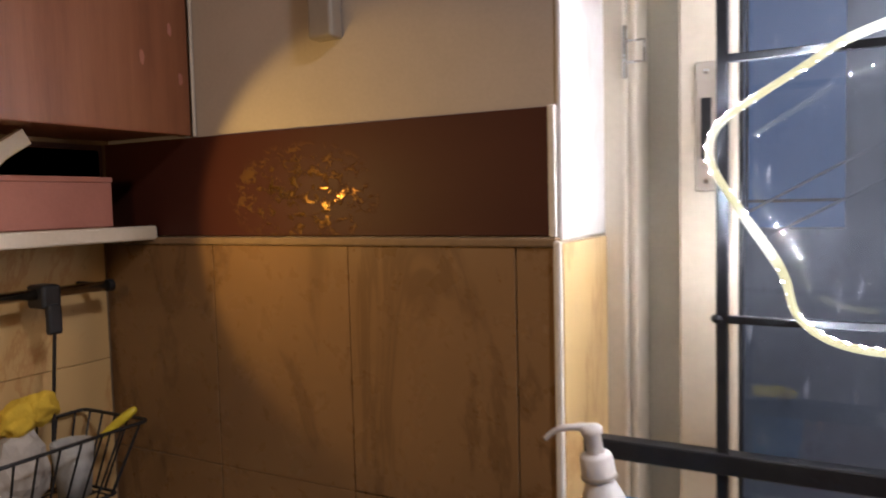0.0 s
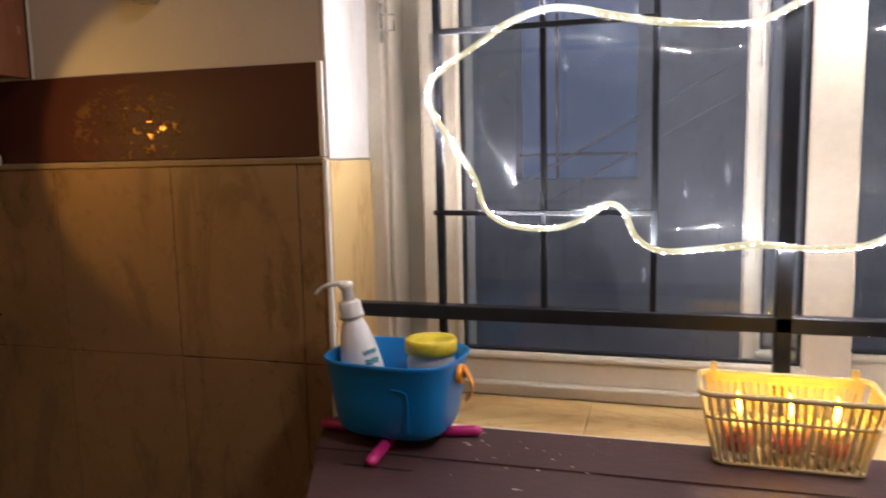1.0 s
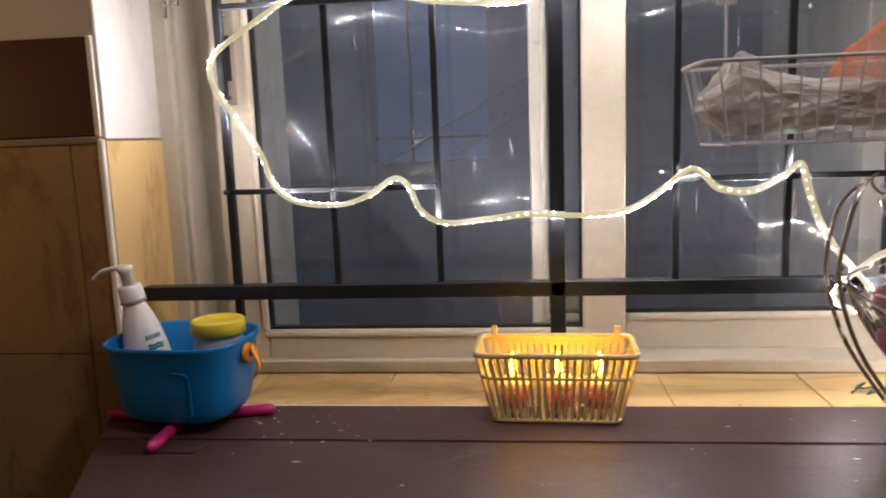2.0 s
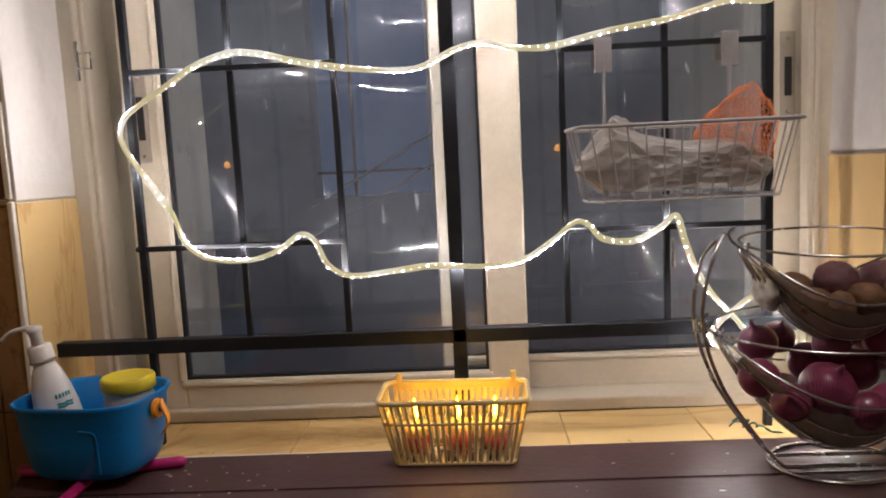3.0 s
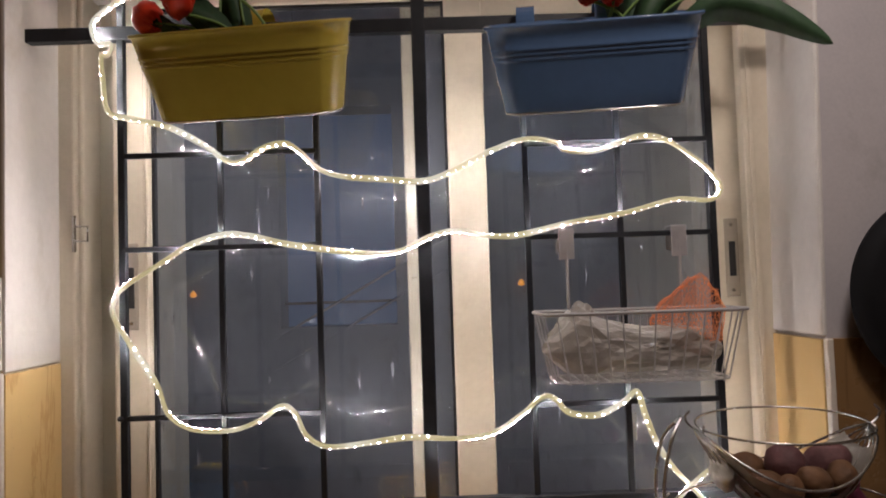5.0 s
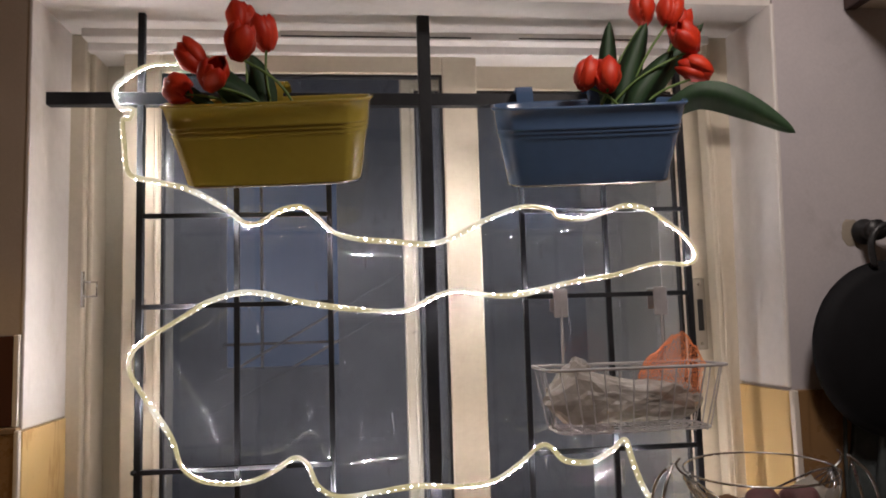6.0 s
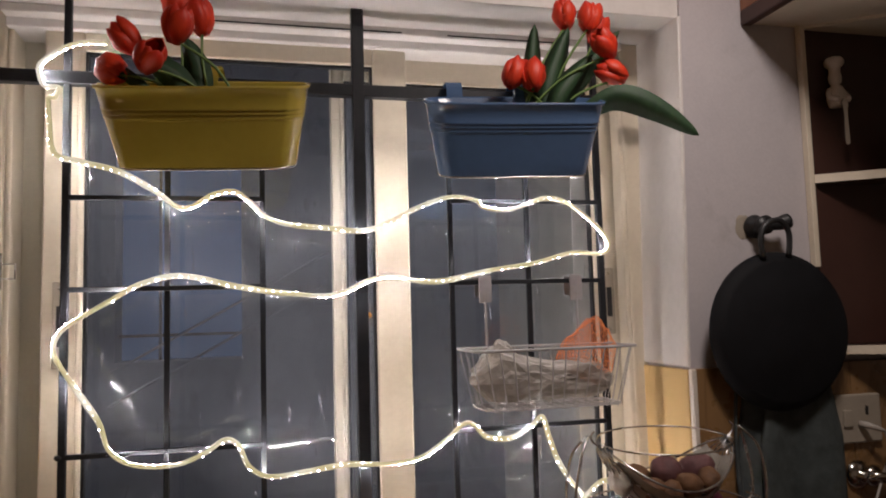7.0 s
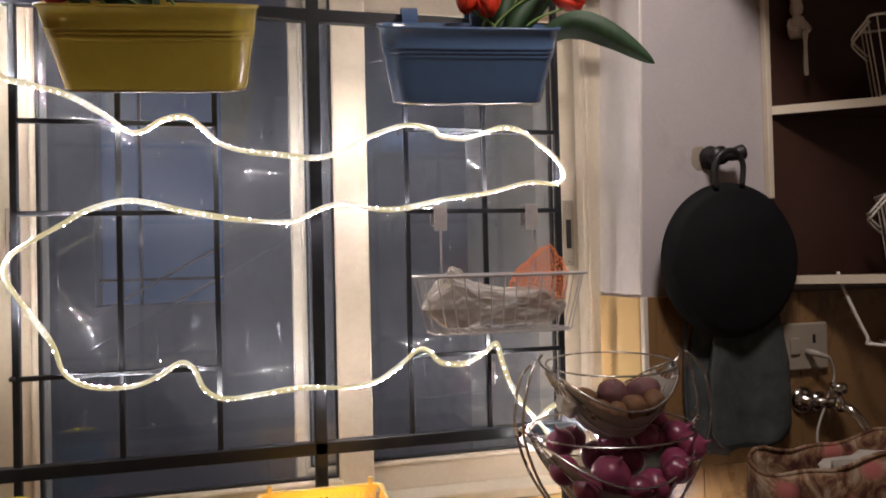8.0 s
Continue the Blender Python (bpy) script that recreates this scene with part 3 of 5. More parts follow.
dirs = [f[0] for f in frames_of(line)]
sections = []
for p, d, travel in zip(line, dirs, run):
    out, side = strip_axes(d, travel)
    sections.append([p + 0.0043 * math.cos(k * math.pi / 5) * out + 0.0062 * math.sin(k * math.pi / 5) * side for k in range(10)])
jacket = part("jacket", loft(sections), JACKET, rope, "pale yellow clear plastic jacket", True)
chips, want, i, count = bmesh.new(), 0.004, 0, 0
SQUARE = ((-1, -1), (1, -1), (1, 1), (-1, 1))
while want < run[-1]:
    while run[i + 1] < want:
        i += 1
    p, d = line[i].lerp(line[i + 1], (want - run[i]) / (run[i + 1] - run[i])), dirs[i]
    out, side = strip_axes(d, want)
    for way in (1, -1)[:1 + (count % 3 == 0)]:
        low, top = ([chips.verts.new(p + h * way * out + sx * 0.0010 * d + sy * 0.0009 * side) for sx, sy in SQUARE] for h in (0.0034, 0.0046))
        chips.faces.new(top).material_index = 0 if way > 0 else 3
        for k in range(4):
            chips.faces.new((low[k], low[(k + 1) % 4], top[(k + 1) % 4], top[k])).material_index = 1
        chips.faces.new(low[::-1]).material_index = 1
    if count % 3:
        chips.faces.new([chips.verts.new(p - 0.0045 * out + sx * 0.0007 * d + sy * 0.0006 * side) for sx, sy in SQUARE]).material_index = 2
    want += 0.0152
    count += 1
diodes = tagged(part("diodes", chips, DIODE, rope, "bright white diodes"), kind="stuff")
diodes.data.materials.append(BASKET)
diodes.data.materials.append(HALO)
diodes.data.materials.append(DIODE_BACK)

# ---- planters with tulips ----
def planter(name, label, enamel, x, y, yaw, half, drop, straps):
    p = thing(name, label, "planter", (x, y, drop), (21, 0, yaw), "planters on the grille")
    h, top, low, d = 0.152, half, half - 0.029, 0.074
    rings = [stadium(0.0, low - 0.006, d - 0.022), stadium(0.0, low, d - 0.016), stadium(0.006, low + 0.002, d - 0.014)]
    for z in (0.03, 0.06, 0.088):
        f = z / h
        rings.append(stadium(z, low + (top - low) * f, d - 0.014 + 0.014 * f))
    for zc in (0.096, 0.104, 0.112):
        f = zc / h
        hx, hy = low + (top - low) * f, d - 0.014 + 0.014 * f
        rings += [stadium(zc - 0.003, hx, hy), stadium(zc, hx + 0.0022, hy + 0.0022), stadium(zc + 0.003, hx, hy)]
    for z in (0.13, 0.146):
        f = z / h
        rings.append(stadium(z, low + (top - low) * f, d - 0.014 + 0.014 * f))
    rings += [stadium(0.148, top + 0.003, d + 0.003), stadium(0.152, top + 0.004, d + 0.004), stadium(0.154, top + 0.001, d + 0.001), stadium(0.150, top - 0.003, d - 0.003), stadium(0.02, low - 0.004, d - 0.02)]
    part("body", loft(rings), enamel, p, "", True)
    part("base_rim", tube(stadium(0.001, low - 0.001, d - 0.017), 0.0028, 6, True), STEEL, p, "bare metal base rim", True)
    part("foam", loft([stadium(0.10, low, d - 0.02), stadium(0.112, low, d - 0.02)]), FOAM, p)
    for sx in straps:
        path = [(sx, d - 0.004, 0.11), (sx, d - 0.001, 0.15), (sx, d + 0.020, 0.176), (sx, d + 0.048, 0.180), (sx, d + 0.074, 0.170), (sx, d + 0.084, 0.150), (sx, d + 0.082, 0.125)]
        pts = glide(path, 4)
        rows = [[q + Vector((-0.017, 0, 0)), q + Vector((0.017, 0, 0)), q + Vector((0.017, -0.002, 0.0015)), q + Vector((-0.017, -0.002, 0.0015))] for q in pts]
        part("hook_strap", loft(rows), enamel, p, "flat hanging strap")
    return p


YP = planter("yellow_planter", "mustard yellow enamelled oval planter hung on the grille", POT_YELLOW, 0.275, -0.086, -8, 0.193, 1.812, (-0.005, ))
BP = planter("blue_planter", "blue enamelled oval planter hung on the grille", POT_BLUE, 0.889, -0.086, -8, 0.187, 1.808, (-0.115, 0.03))


def blade(path, width, thick=0.0012, cup=0.25, side=None):
    """Pointed leaf along a path."""
    pts = glide(path, 6)
    n, rows = len(pts), []
    for i, (p, (d, u, w)) in enumerate(zip(pts, frames_of(pts))):
        f = i / (n - 1)
        wd = width * max(0.03, math.sin(math.pi * min(1, 0.08 + 0.92 * f)) ** 0.75)
        s = Vector(side) if side else d.cross(Vector((0, -1, 0)))
        s = (s - d * s.dot(d)).normalized()
        nn = d.cross(s)
        rows.append([p - s * wd + nn * wd * cup, p - nn * thick, p + s * wd + nn * wd * cup, p + nn * thick])
    return loft(rows)


def petal_mesh(h, r, open_):
    rows = []
    for i in range(8):
        f = i / 7
        rad = r * (math.sin(math.pi * (0.08 + 0.74 * f)) ** 0.7) * (1 + open_ * f)
        half = 1.02 * min(1.0, 0.4 + 2.2 * f) * math.sqrt(max(0.0, 1 - f ** 4)) + 0.05
        inner, outer = [], []
        for j in range(5):
            a = half * (j - 2) / 2
            rr = rad * (1 - 0.05 * abs(j - 2)) + 0.0014 * math.sin(5 * a + 9 * f)
            outer.append(Vector((rr * math.cos(a), rr * math.sin(a), h * f)))
            inner.append(Vector(((rr - 0.0016) * math.cos(a), (rr - 0.0016) * math.sin(a), h * f)))
        rows.append(outer + inner[::-1])
    return loft(rows)


def tulip(pot, root, head, tilt, lean, size=1.0, seed=0, opened=0.0):
    """One artificial tulip: stem from the pot, six overlapping petals."""
    rnd = random.Random(seed)
    t = thing("tulip", "red artificial tulip with a pale stem in a " + pot + " planter", "flower", root, (0, 0, 0), "tulips")
    d = Vector(head) - Vector(root)
    mid = d * 0.5 + Vector((rnd.uniform(-0.012, 0.012), -0.004, 0.018))
    part("stem", tube(glide([(0, 0, 0), mid, d], 6), 0.0026, 6), STEM, t, "", True)
    h, r = 0.058 * size, 0.0245 * size
    turn = Matrix.Translation(d) @ Euler((radians(tilt), radians(lean), rnd.uniform(0, 6))).to_matrix().to_4x4()
    for k in range(6):
        p = part("petal", petal_mesh(h * rnd.uniform(0.93, 1.06), r * (1.0 if k < 3 else 0.88), opened + rnd.uniform(-0.06, 0.05)), PETAL, t, "", True)
        p.matrix_local = turn @ pose(0, 0, 0, rnd.uniform(-3, 3), rnd.uniform(-3, 3), 120 * k + (60 if k >= 3 else 0) + rnd.uniform(-8, 8)) @ Matrix.Translation((0, 0, -0.008))
    return t


for i, (hx, hz, dy, tilt, lean) in enumerate(((0.212, 2.100, -0.10, 8, -8), (0.262, 2.068, -0.11, 4, 10), (0.216, 2.030, -0.16, 26, -4), (0.146, 2.018, -0.13, 24, -35), (0.122, 1.962, -0.15, 22, -58), (0.168, 1.972, -0.17, 20, 62))):
    tulip("yellow", (0.25 + 0.06 * (i % 3 - 1) + (0.03 if i < 3 else 0.0), -0.12, 1.905), (hx, dy, hz), tilt, lean, 1.2, 20 + i, 0.02 if i else 0.08)
for i, (hx, hz, dy, tilt, lean) in enumerate(((1.022, 2.134, -0.10, 6, 2), (1.052, 2.112, -0.15, 14, 8), (1.090, 2.108, -0.10, 10, 16), (1.092, 2.050, -0.17, 24, 38), (1.118, 2.000, -0.17, 20, 60), (0.872, 1.982, -0.15, 10, -22), (0.915, 1.972, -0.17, 12, 6))):
    tulip("blue", (0.945 + 0.05 * (i % 3 - 1), -0.12, 1.905), (hx, dy, hz), tilt, lean, 1.16, 40 + i)


def leaf(path, width, label, side=None):
    o = thing("tulip_leaf", label, "leaf", path[0], (0, 0, 0), "tulip leaves")
    part("leaf", blade([Vector(p) - Vector(path[0]) for p in path], width, side=side), LEAF, o, "", True)


LB, LY = "dark green artificial tulip leaf in a blue planter", "dark green artificial tulip leaf in a yellow planter"
leaf([(0.95, -0.12, 1.90), (0.935, -0.12, 2.0), (0.945, -0.115, 2.128)], 0.023, LB)
leaf([(0.955, -0.13, 1.90), (0.965, -0.14, 1.99), (1.012, -0.14, 2.115)], 0.027, LB)
leaf([(0.965, -0.13, 1.90), (0.99, -0.15, 1.97), (1.060, -0.15, 2.055)], 0.026, LB)
leaf([(0.97, -0.10, 1.90), (1.06, -0.11, 2.03), (1.142, -0.12, 2.125)], 0.021, LB)
leaf([(1.03, -0.13, 1.925), (1.10, -0.17, 1.958), (1.18, -0.19, 1.930), (1.272, -0.20, 1.874)], 0.029, "broad green leaf drooping over the rim of a blue planter", (0.2, -0.55, 0.8))
leaf([(0.24, -0.10, 1.90), (0.20, -0.11, 1.98), (0.165, -0.11, 2.03)], 0.026, LY)
leaf([(0.25, -0.12, 1.90), (0.255, -0.12, 1.98), (0.232, -0.12, 2.05)], 0.027, LY)
leaf([(0.26, -0.14, 1.90), (0.215, -0.15, 1.965), (0.165, -0.16, 1.99)], 0.026, LY)
leaf([(0.19, -0.14, 1.92), (0.13, -0.15, 1.965), (0.09, -0.15, 1.985)], 0.012, LY)

# ---- hanging wire basket ----
hang = thing("hanging_basket", "grey coated wire basket hooked on the grille holding a bag", "wire basket", (0.945, -0.095, 1.318))


def rect(hx0, hx1, y0, y1, z, r=0.02):
    pts = []
    for cx, cy, a0 in ((hx1 - r, y1 - r, 0), (hx0 + r, y1 - r, 90), (hx0 + r, y0 + r, 180), (hx1 - r, y0 + r, 270)):
        for k in range(5):
            a = radians(a0 + 22.5 * k)
            pts.append(Vector((cx + r * math.cos(a), cy + r * math.sin(a), z)))
    return pts


part("rim", tube(rect(-0.172, 0.178, -0.078, 0.075, 0.118), 0.003, 7, True), GREY_WIRE, hang, "", True)
part("base_rim", tube(rect(-0.148, 0.152, -0.058, 0.058, 0.0, 0.03), 0.0022, 6, True), GREY_WIRE, hang, "", True)
for k in range(12):
    f = (k + 0.5) / 12
    xa, xb = -0.165 + 0.336 * f, -0.142 + 0.288 * f
    part("wire", tube(glide([(xa, -0.078, 0.118), (xb, -0.060, 0.008), (xb, -0.052, 0.0), (xb, 0.052, 0.0), (xb, 0.060, 0.008), (xa, 0.075, 0.118)], 2), 0.0015, 5), GREY_WIRE, hang)
for s, (xa, xb) in ((-1, (-0.172, -0.148)), (1, (0.178, 0.152))):
    for y in (-0.045, 0.0, 0.045):
        part("wire", tube([(xa, y, 0.118), (xb, y * 0.8, 0.0)], 0.0015, 5), GREY_WIRE, hang)
for y in (-0.03, 0.0, 0.03):
    part("wire", tube([(-0.148, y, 0), (0.152, y, 0)], 0.0015, 5), GREY_WIRE, hang)
for x in (-0.102, 0.112):
    hk = part("hook", box(x - 0.015, x + 0.015, 0.074, 0.078, 0.215, 0.272, 0.0018), GREY_WIRE, hang, "flat grey over-bar hook")
    part("hook_back", box(x - 0.015, x + 0.015, 0.108, 0.112, 0.228, 0.272, 0.0018), GREY_WIRE, hk)
    part("hook_top", box(x - 0.015, x + 0.015, 0.074, 0.112, 0.270, 0.274, 0.0015), GREY_WIRE, hk)
    part("hook_rod", tube([(x, 0.076, 0.235), (x, 0.076, 0.118)], 0.003, 6), GREY_WIRE, hk)


def crumple(center, size, seed, amp=0.3, freq=18.0, sub=4, squash=None):
    b = bmesh.new()
    bmesh.ops.create_icosphere(b, subdivisions=sub, radius=1.0)
    for v in b.verts:
        n = v.co.normalized()
        w = noise.fractal(n * freq / 8 + Vector((seed, seed * 2.0, 0)), 0.8, 2.2, 4)
        r = 1 + amp * w + 0.5 * amp * abs(noise.noise(n * freq / 3 + Vector((seed, 0, 0))))
        co = n * r
        if squash:
            co = squash(co)
        v.co = Vector((center[0] + co.x * size[0], center[1] + co.y * size[1], center[2] + co.z * size[2]))
    return b


bag = thing("plastic_bag", "crumpled milky plastic bag lying in a wire basket", "plastic bag", (0.93, -0.095, 1.32))
def slump(co):
    """Taller knotted end, flat base, hanging folds."""
    lift = 1 + 0.75 * math.exp(-((co.x + 0.72) / 0.26) ** 2) - 0.22 * math.exp(-((co.x - 0.15) / 0.4) ** 2)
    fold = 0.10 * (1 - abs(noise.noise(Vector((co.x * 5.0, co.z * 1.2, 4.0))))) + 0.05 * (1 - 2 * abs(noise.noise(Vector((co.x * 13.0, co.z * 3.0, 9.0)))))
    return Vector((co.x * 1.0, co.y * (1 + fold), max(-0.85, co.z * lift * (1 + 1.1 * fold))))


part("bag_body", crumple((0.012, 0.0, 0.048), (0.150, 0.046, 0.044), 6, 0.20, 9, 4, slump), BAG, bag)
part("bag_neck", crumple((-0.075, 0.005, 0.108), (0.024, 0.018, 0.022), 3, 0.40, 8, 3), BAG, bag)
net = thing("net_bag", "bright orange mesh produce net standing in a wire basket", "net bag", (1.040, -0.090, 1.372))


def gather(co):
    """A slack net, higher and bunched towards one end."""
    return Vector((co.x * (1 - 0.15 * max(0, co.z)), co.y * (1 - 0.35 * max(0, co.z)), co.z * (1 + 0.45 * co.x) + 0.10 * noise.noise(co * 3.0)))


wire = part("mesh", crumple((0, 0, 0.050), (0.062, 0.036, 0.060), 12, 0.22, 9, 4, gather), NET, net).modifiers.new("strands", "WIREFRAME")
wire.thickness = 0.0008

# ---- candle basket ----
cb = thing("candle_basket", "cream slotted plastic basket glowing with lit candles on the board", "basket", (0.564, -0.134, 0.9), (0, 0, -2))
TOPR, LOWR = rect(-0.122, 0.122, -0.060, 0.060, 0.114, 0.018), rect(-0.098, 0.098, -0.040, 0.040, 0.006, 0.012)
part("rim", tube(TOPR, 0.0042, 8, True), BASKET, cb, "", True)
part("back_band", box(-0.112, 0.112, 0.0565, 0.0605, 0.098, 0.113, 0.0012, 1), BASKET, cb, "solid band under the rim")
part("low_band", box(-0.094, 0.094, 0.0405, 0.0440, 0.006, 0.018, 0.0012, 1), BASKET, cb)
part("mid_rim", tube([LOWR[i].lerp(TOPR[i], 0.66) for i in range(20)], 0.0028, 7, True), BASKET, cb, "", True)
part("base_rim", tube(LOWR, 0.0030, 7, True), BASKET, cb, "", True)
for k in range(20):
    f = (k + 0.5) / 20
    for s in (-1, 1):
        a, c = Vector((-0.095 + 0.19 * f, 0.040 * s, 0.006)), Vector((-0.116 + 0.232 * f, 0.060 * s, 0.114))
        hw = 0.0022 if s < 0 else 0.0035
        part("rib", loft([[q + Vector((dx * hw, dy * 0.0016, 0)) for dx, dy in ((-1, -1), (1, -1), (1, 1), (-1, 1))] for q in (a, c)]), BASKET, cb)
for k in range(8):
    f = (k + 0.5) / 8
    for s in (-1, 1):
        part("rib", tube([(0.098 * s, -0.034 + 0.068 * f, 0.006), (0.122 * s, -0.052 + 0.104 * f, 0.114)], 0.0021, 6), BASKET, cb)
for k in range(14):
    x = -0.09 + 0.18 * k / 13
    part("floor_slat", box(x - 0.003, x + 0.003, -0.039, 0.039, 0.003, 0.0065), BASKET, cb)
for s in (-1, 1):
    part("lug", box(0.100 * s - 0.005, 0.100 * s + 0.005, 0.056, 0.063, 0.108, 0.131, 0.002), BASKET, cb, "small upright stacking lug")
for k, x in enumerate((0.497, 0.569, 0.632)):
    y = -0.132 + 0.004 * (k % 2)
    cd = thing("glass_candle", "lit red candle in a clear glass tumbler", "candle", (x, y, 0.9068), (0, 0, 40 * k), "candles in the basket")
    part("tumbler", lathe([(0.001, 0), (0.024, 0), (0.026, 0.004), (0.031, 0.076), (0.0295, 0.076), (0.0245, 0.010), (0.001, 0.009)], 28), TUMBLER, cd, "clear glass tumbler", True).visible_shadow = False
    wax = part("wax", lathe([(0.001, 0.0105), (0.023, 0.0105), (0.0250, 0.036), (0.001, 0.036)], 24), WAX, cd, "red wax", True)
    part("melted_wax", lathe([(0.001, 0.0365), (0.0250, 0.0365), (0.0262, 0.050), (0.025, 0.052), (0.001, 0.050)], 24), LIT_WAX, wax, "upper wax coloured yellow for the flame glow", True)
    wick = part("wick", tube([(0, 0, 0.05), (0.0005, 0, 0.06)], 0.0008, 5), BLACK, cd)
    part("flame", lathe([(0.0006, 0.058), (0.0040, 0.063), (0.0052, 0.070), (0.0040, 0.080), (0.0018, 0.091), (0.0004, 0.097)], 12), FLAME, wick, "bright yellow flame", True)

# ---- caddy on a trivet ----
tri = thing("trivet", "magenta plastic star trivet on the brown board", "trivet", (-0.035, -0.172, 0.9))
for k, (dx, dy) in enumerate(((-0.142, 0.012), (0.138, 0.035), (0.004, -0.130))):
    d = Vector((dx, dy, 0))
    n = d.normalized()
    pts = [Vector((0, 0, 0.0095)) + n * 0.0, n * (d.length - 0.012) + Vector((0, 0, 0.0095)), n * (d.length - 0.005) + Vector((0, 0, 0.0095)), d + Vector((0, 0, 0.0095))]
    part("arm", tube(pts, [0.0092, 0.0092, 0.008, 0.003], 12), MAGENTA, tri, "", True)
bk = thing("blue_bucket", "blue plastic caddy with orange handle clips on a trivet", "bucket", (-0.032, -0.165, 0.919), (0, 0, -6))
prof = [(z, hx * 0.965, hy * 0.97) for z, hx, hy in [(0.0, 0.068, 0.052), (0.0, 0.082, 0.064), (0.004, 0.090, 0.070), (0.016, 0.097, 0.076), (0.06, 0.105, 0.083), (0.112, 0.112, 0.088), (0.118, 0.115, 0.091), (0.124, 0.117, 0.093), (0.126, 0.115, 0.091), (0.123, 0.111, 0.087), (0.06, 0.102, 0.080), (0.012, 0.090, 0.070), (0.006, 0.06, 0.05)]]
part("body", loft([squircle(0, 0, z, hx, hy, 3.6, 48) for z, hx, hy in prof]), BLUE, bk, "", True)
arc = glide([(0.027, -0.0832, 0.088), (0.047, -0.0825, 0.086), (0.054, -0.0815, 0.074), (0.055, -0.0792, 0.02)], 4)
part("side_seam", tube(arc, 0.0012, 5), BLUE, bk)
for s in (-1, 1):
    part("handle_clip", lathe([(0.001, 0), (0.015, 0), (0.017, 0.003), (0.015, 0.008), (0.001, 0.009)], 20), ORANGE, bk, "round orange clip").matrix_local = pose(0.108 * s, 0.0, 0.098, 0, 90 * s, 0)
bend = glide([(0.117, 0.003, 0.108), (0.124, -0.002, 0.100), (0.133, -0.007, 0.087), (0.134, -0.010, 0.073), (0.124, -0.012, 0.060)], 5)
part("handle", loft([[q + Vector(w) for w in ((-0.0040, 0.0085, 0.002), (-0.0010, 0.0085, 0.004), (0.0040, -0.0085, 0.000), (0.0010, -0.0085, -0.002))] for q in bend]), ORANGE, bk, "folded orange handle strap", True)
part("handle_pin", lathe([(0.001, 0), (0.006, 0), (0.005, 0.004), (0.001, 0.004)], 12), BLUE, bk).matrix_local = pose(0.117, 0.0, 0.098, 0, 90, 0)
jar = thing("lidded_jar", "milky plastic jar with a ribbed yellow lid in a blue caddy", "jar", (0.022, -0.150, 0.926))
part("jar_body", lathe([(0.001, 0), (0.036, 0), (0.040, 0.006), (0.040, 0.104), (0.036, 0.116), (0.036, 0.13), (0.034, 0.13), (0.034, 0.116), (0.038, 0.102), (0.038, 0.008), (0.001, 0.004)], 32), JAR, jar, "", True)
lid_rings = []
for z, r in ((0.118, 0.0405), (0.119, 0.0425), (0.138, 0.0425)):
    lid_rings.append([Vector(((r + (0.0006 if k % 2 else -0.0004)) * math.cos(math.pi * k / 48), (r + (0.0006 if k % 2 else -0.0004)) * math.sin(math.pi * k / 48), z)) for k in range(96)])
for z, r in ((0.1405, 0.040), (0.141, 0.036), (0.1395, 0.035), (0.1395, 0.001)):
    lid_rings.append([Vector((r * math.cos(math.pi * k / 48), r * math.sin(math.pi * k / 48), z)) for k in range(96)])
part("lid", loft(lid_rings), YELLOW_LID, jar, "ribbed yellow lid", True)
bt = thing("pump_bottle", "white lotion bottle with a pump leaning in a blue caddy", "bottle", (-0.082, -0.160, 0.928), (2, -9, 0))
part("bottle_body", lathe([(0.001, 0), (0.033, 0), (0.037, 0.005), (0.0368, 0.06), (0.0345, 0.095), (0.030, 0.125), (0.0235, 0.152), (0.0175, 0.167), (0.015, 0.172), (0.001, 0.172)], 32), BOTTLE_WHITE, bt, "", True)
collar = part("collar", lathe([(0.001, 0.1725), (0.0185, 0.1725), (0.0195, 0.176), (0.0185, 0.198), (0.016, 0.202), (0.001, 0.202)], 28), BOTTLE_WHITE, bt, "", True)
part("collar_ring", lathe([(0.0198, 0.1735), (0.0206, 0.1745), (0.0206, 0.177), (0.0198, 0.178)], 28, cap0=False, cap1=False), SWITCH, collar)
pump = part("pump", lathe([(0.001, 0.2025), (0.010, 0.2025), (0.0095, 0.222), (0.012, 0.224), (0.0125, 0.231), (0.009, 0.234), (0.001, 0.234)], 20), BOTTLE_WHITE, bt, "", True)
part("spout", tube(glide([(0.006, 0, 0.230), (-0.018, -0.002, 0.233), (-0.040, -0.004, 0.231), (-0.056, -0.005, 0.221)], 4), [0.0050] * 4 + [0.0040] * 4 + [0.0031] * 5, 9), BOTTLE_WHITE, pump, "", True)
# label print: plain bars and a wave, wrapped on the bottle
for j, (z, w, n) in enumerate(((0.116, 0.0036, 5), (0.103, 0.0018, 1), (0.098, 0.0018, 1))):
    for k in range(n):
        a0 = -0.95 + (0.17 * k if n > 1 else 0)
        a1 = a0 + (0.10 if n > 1 else 0.75)
        rr = 0.0318 if j == 0 else 0.0342
        rows = []
        for i in range(8):
            a = a0 + (a1 - a0) * i / 7
            dz = 0.0012 * math.sin(i * 1.8) if n == 1 else 0
            rows.append([Vector((q * math.cos(a), q * math.sin(a), z + dz + s * w)) for q, s in ((rr, -1), (rr + 0.0008, -1), (rr + 0.0008, 1), (rr, 1))])
        part("print_bar", loft(rows), TEAL_INK, bt, "teal printed mark")

# ---- two-tier wire fruit stand ----
FX, FY = 1.150, -0.205
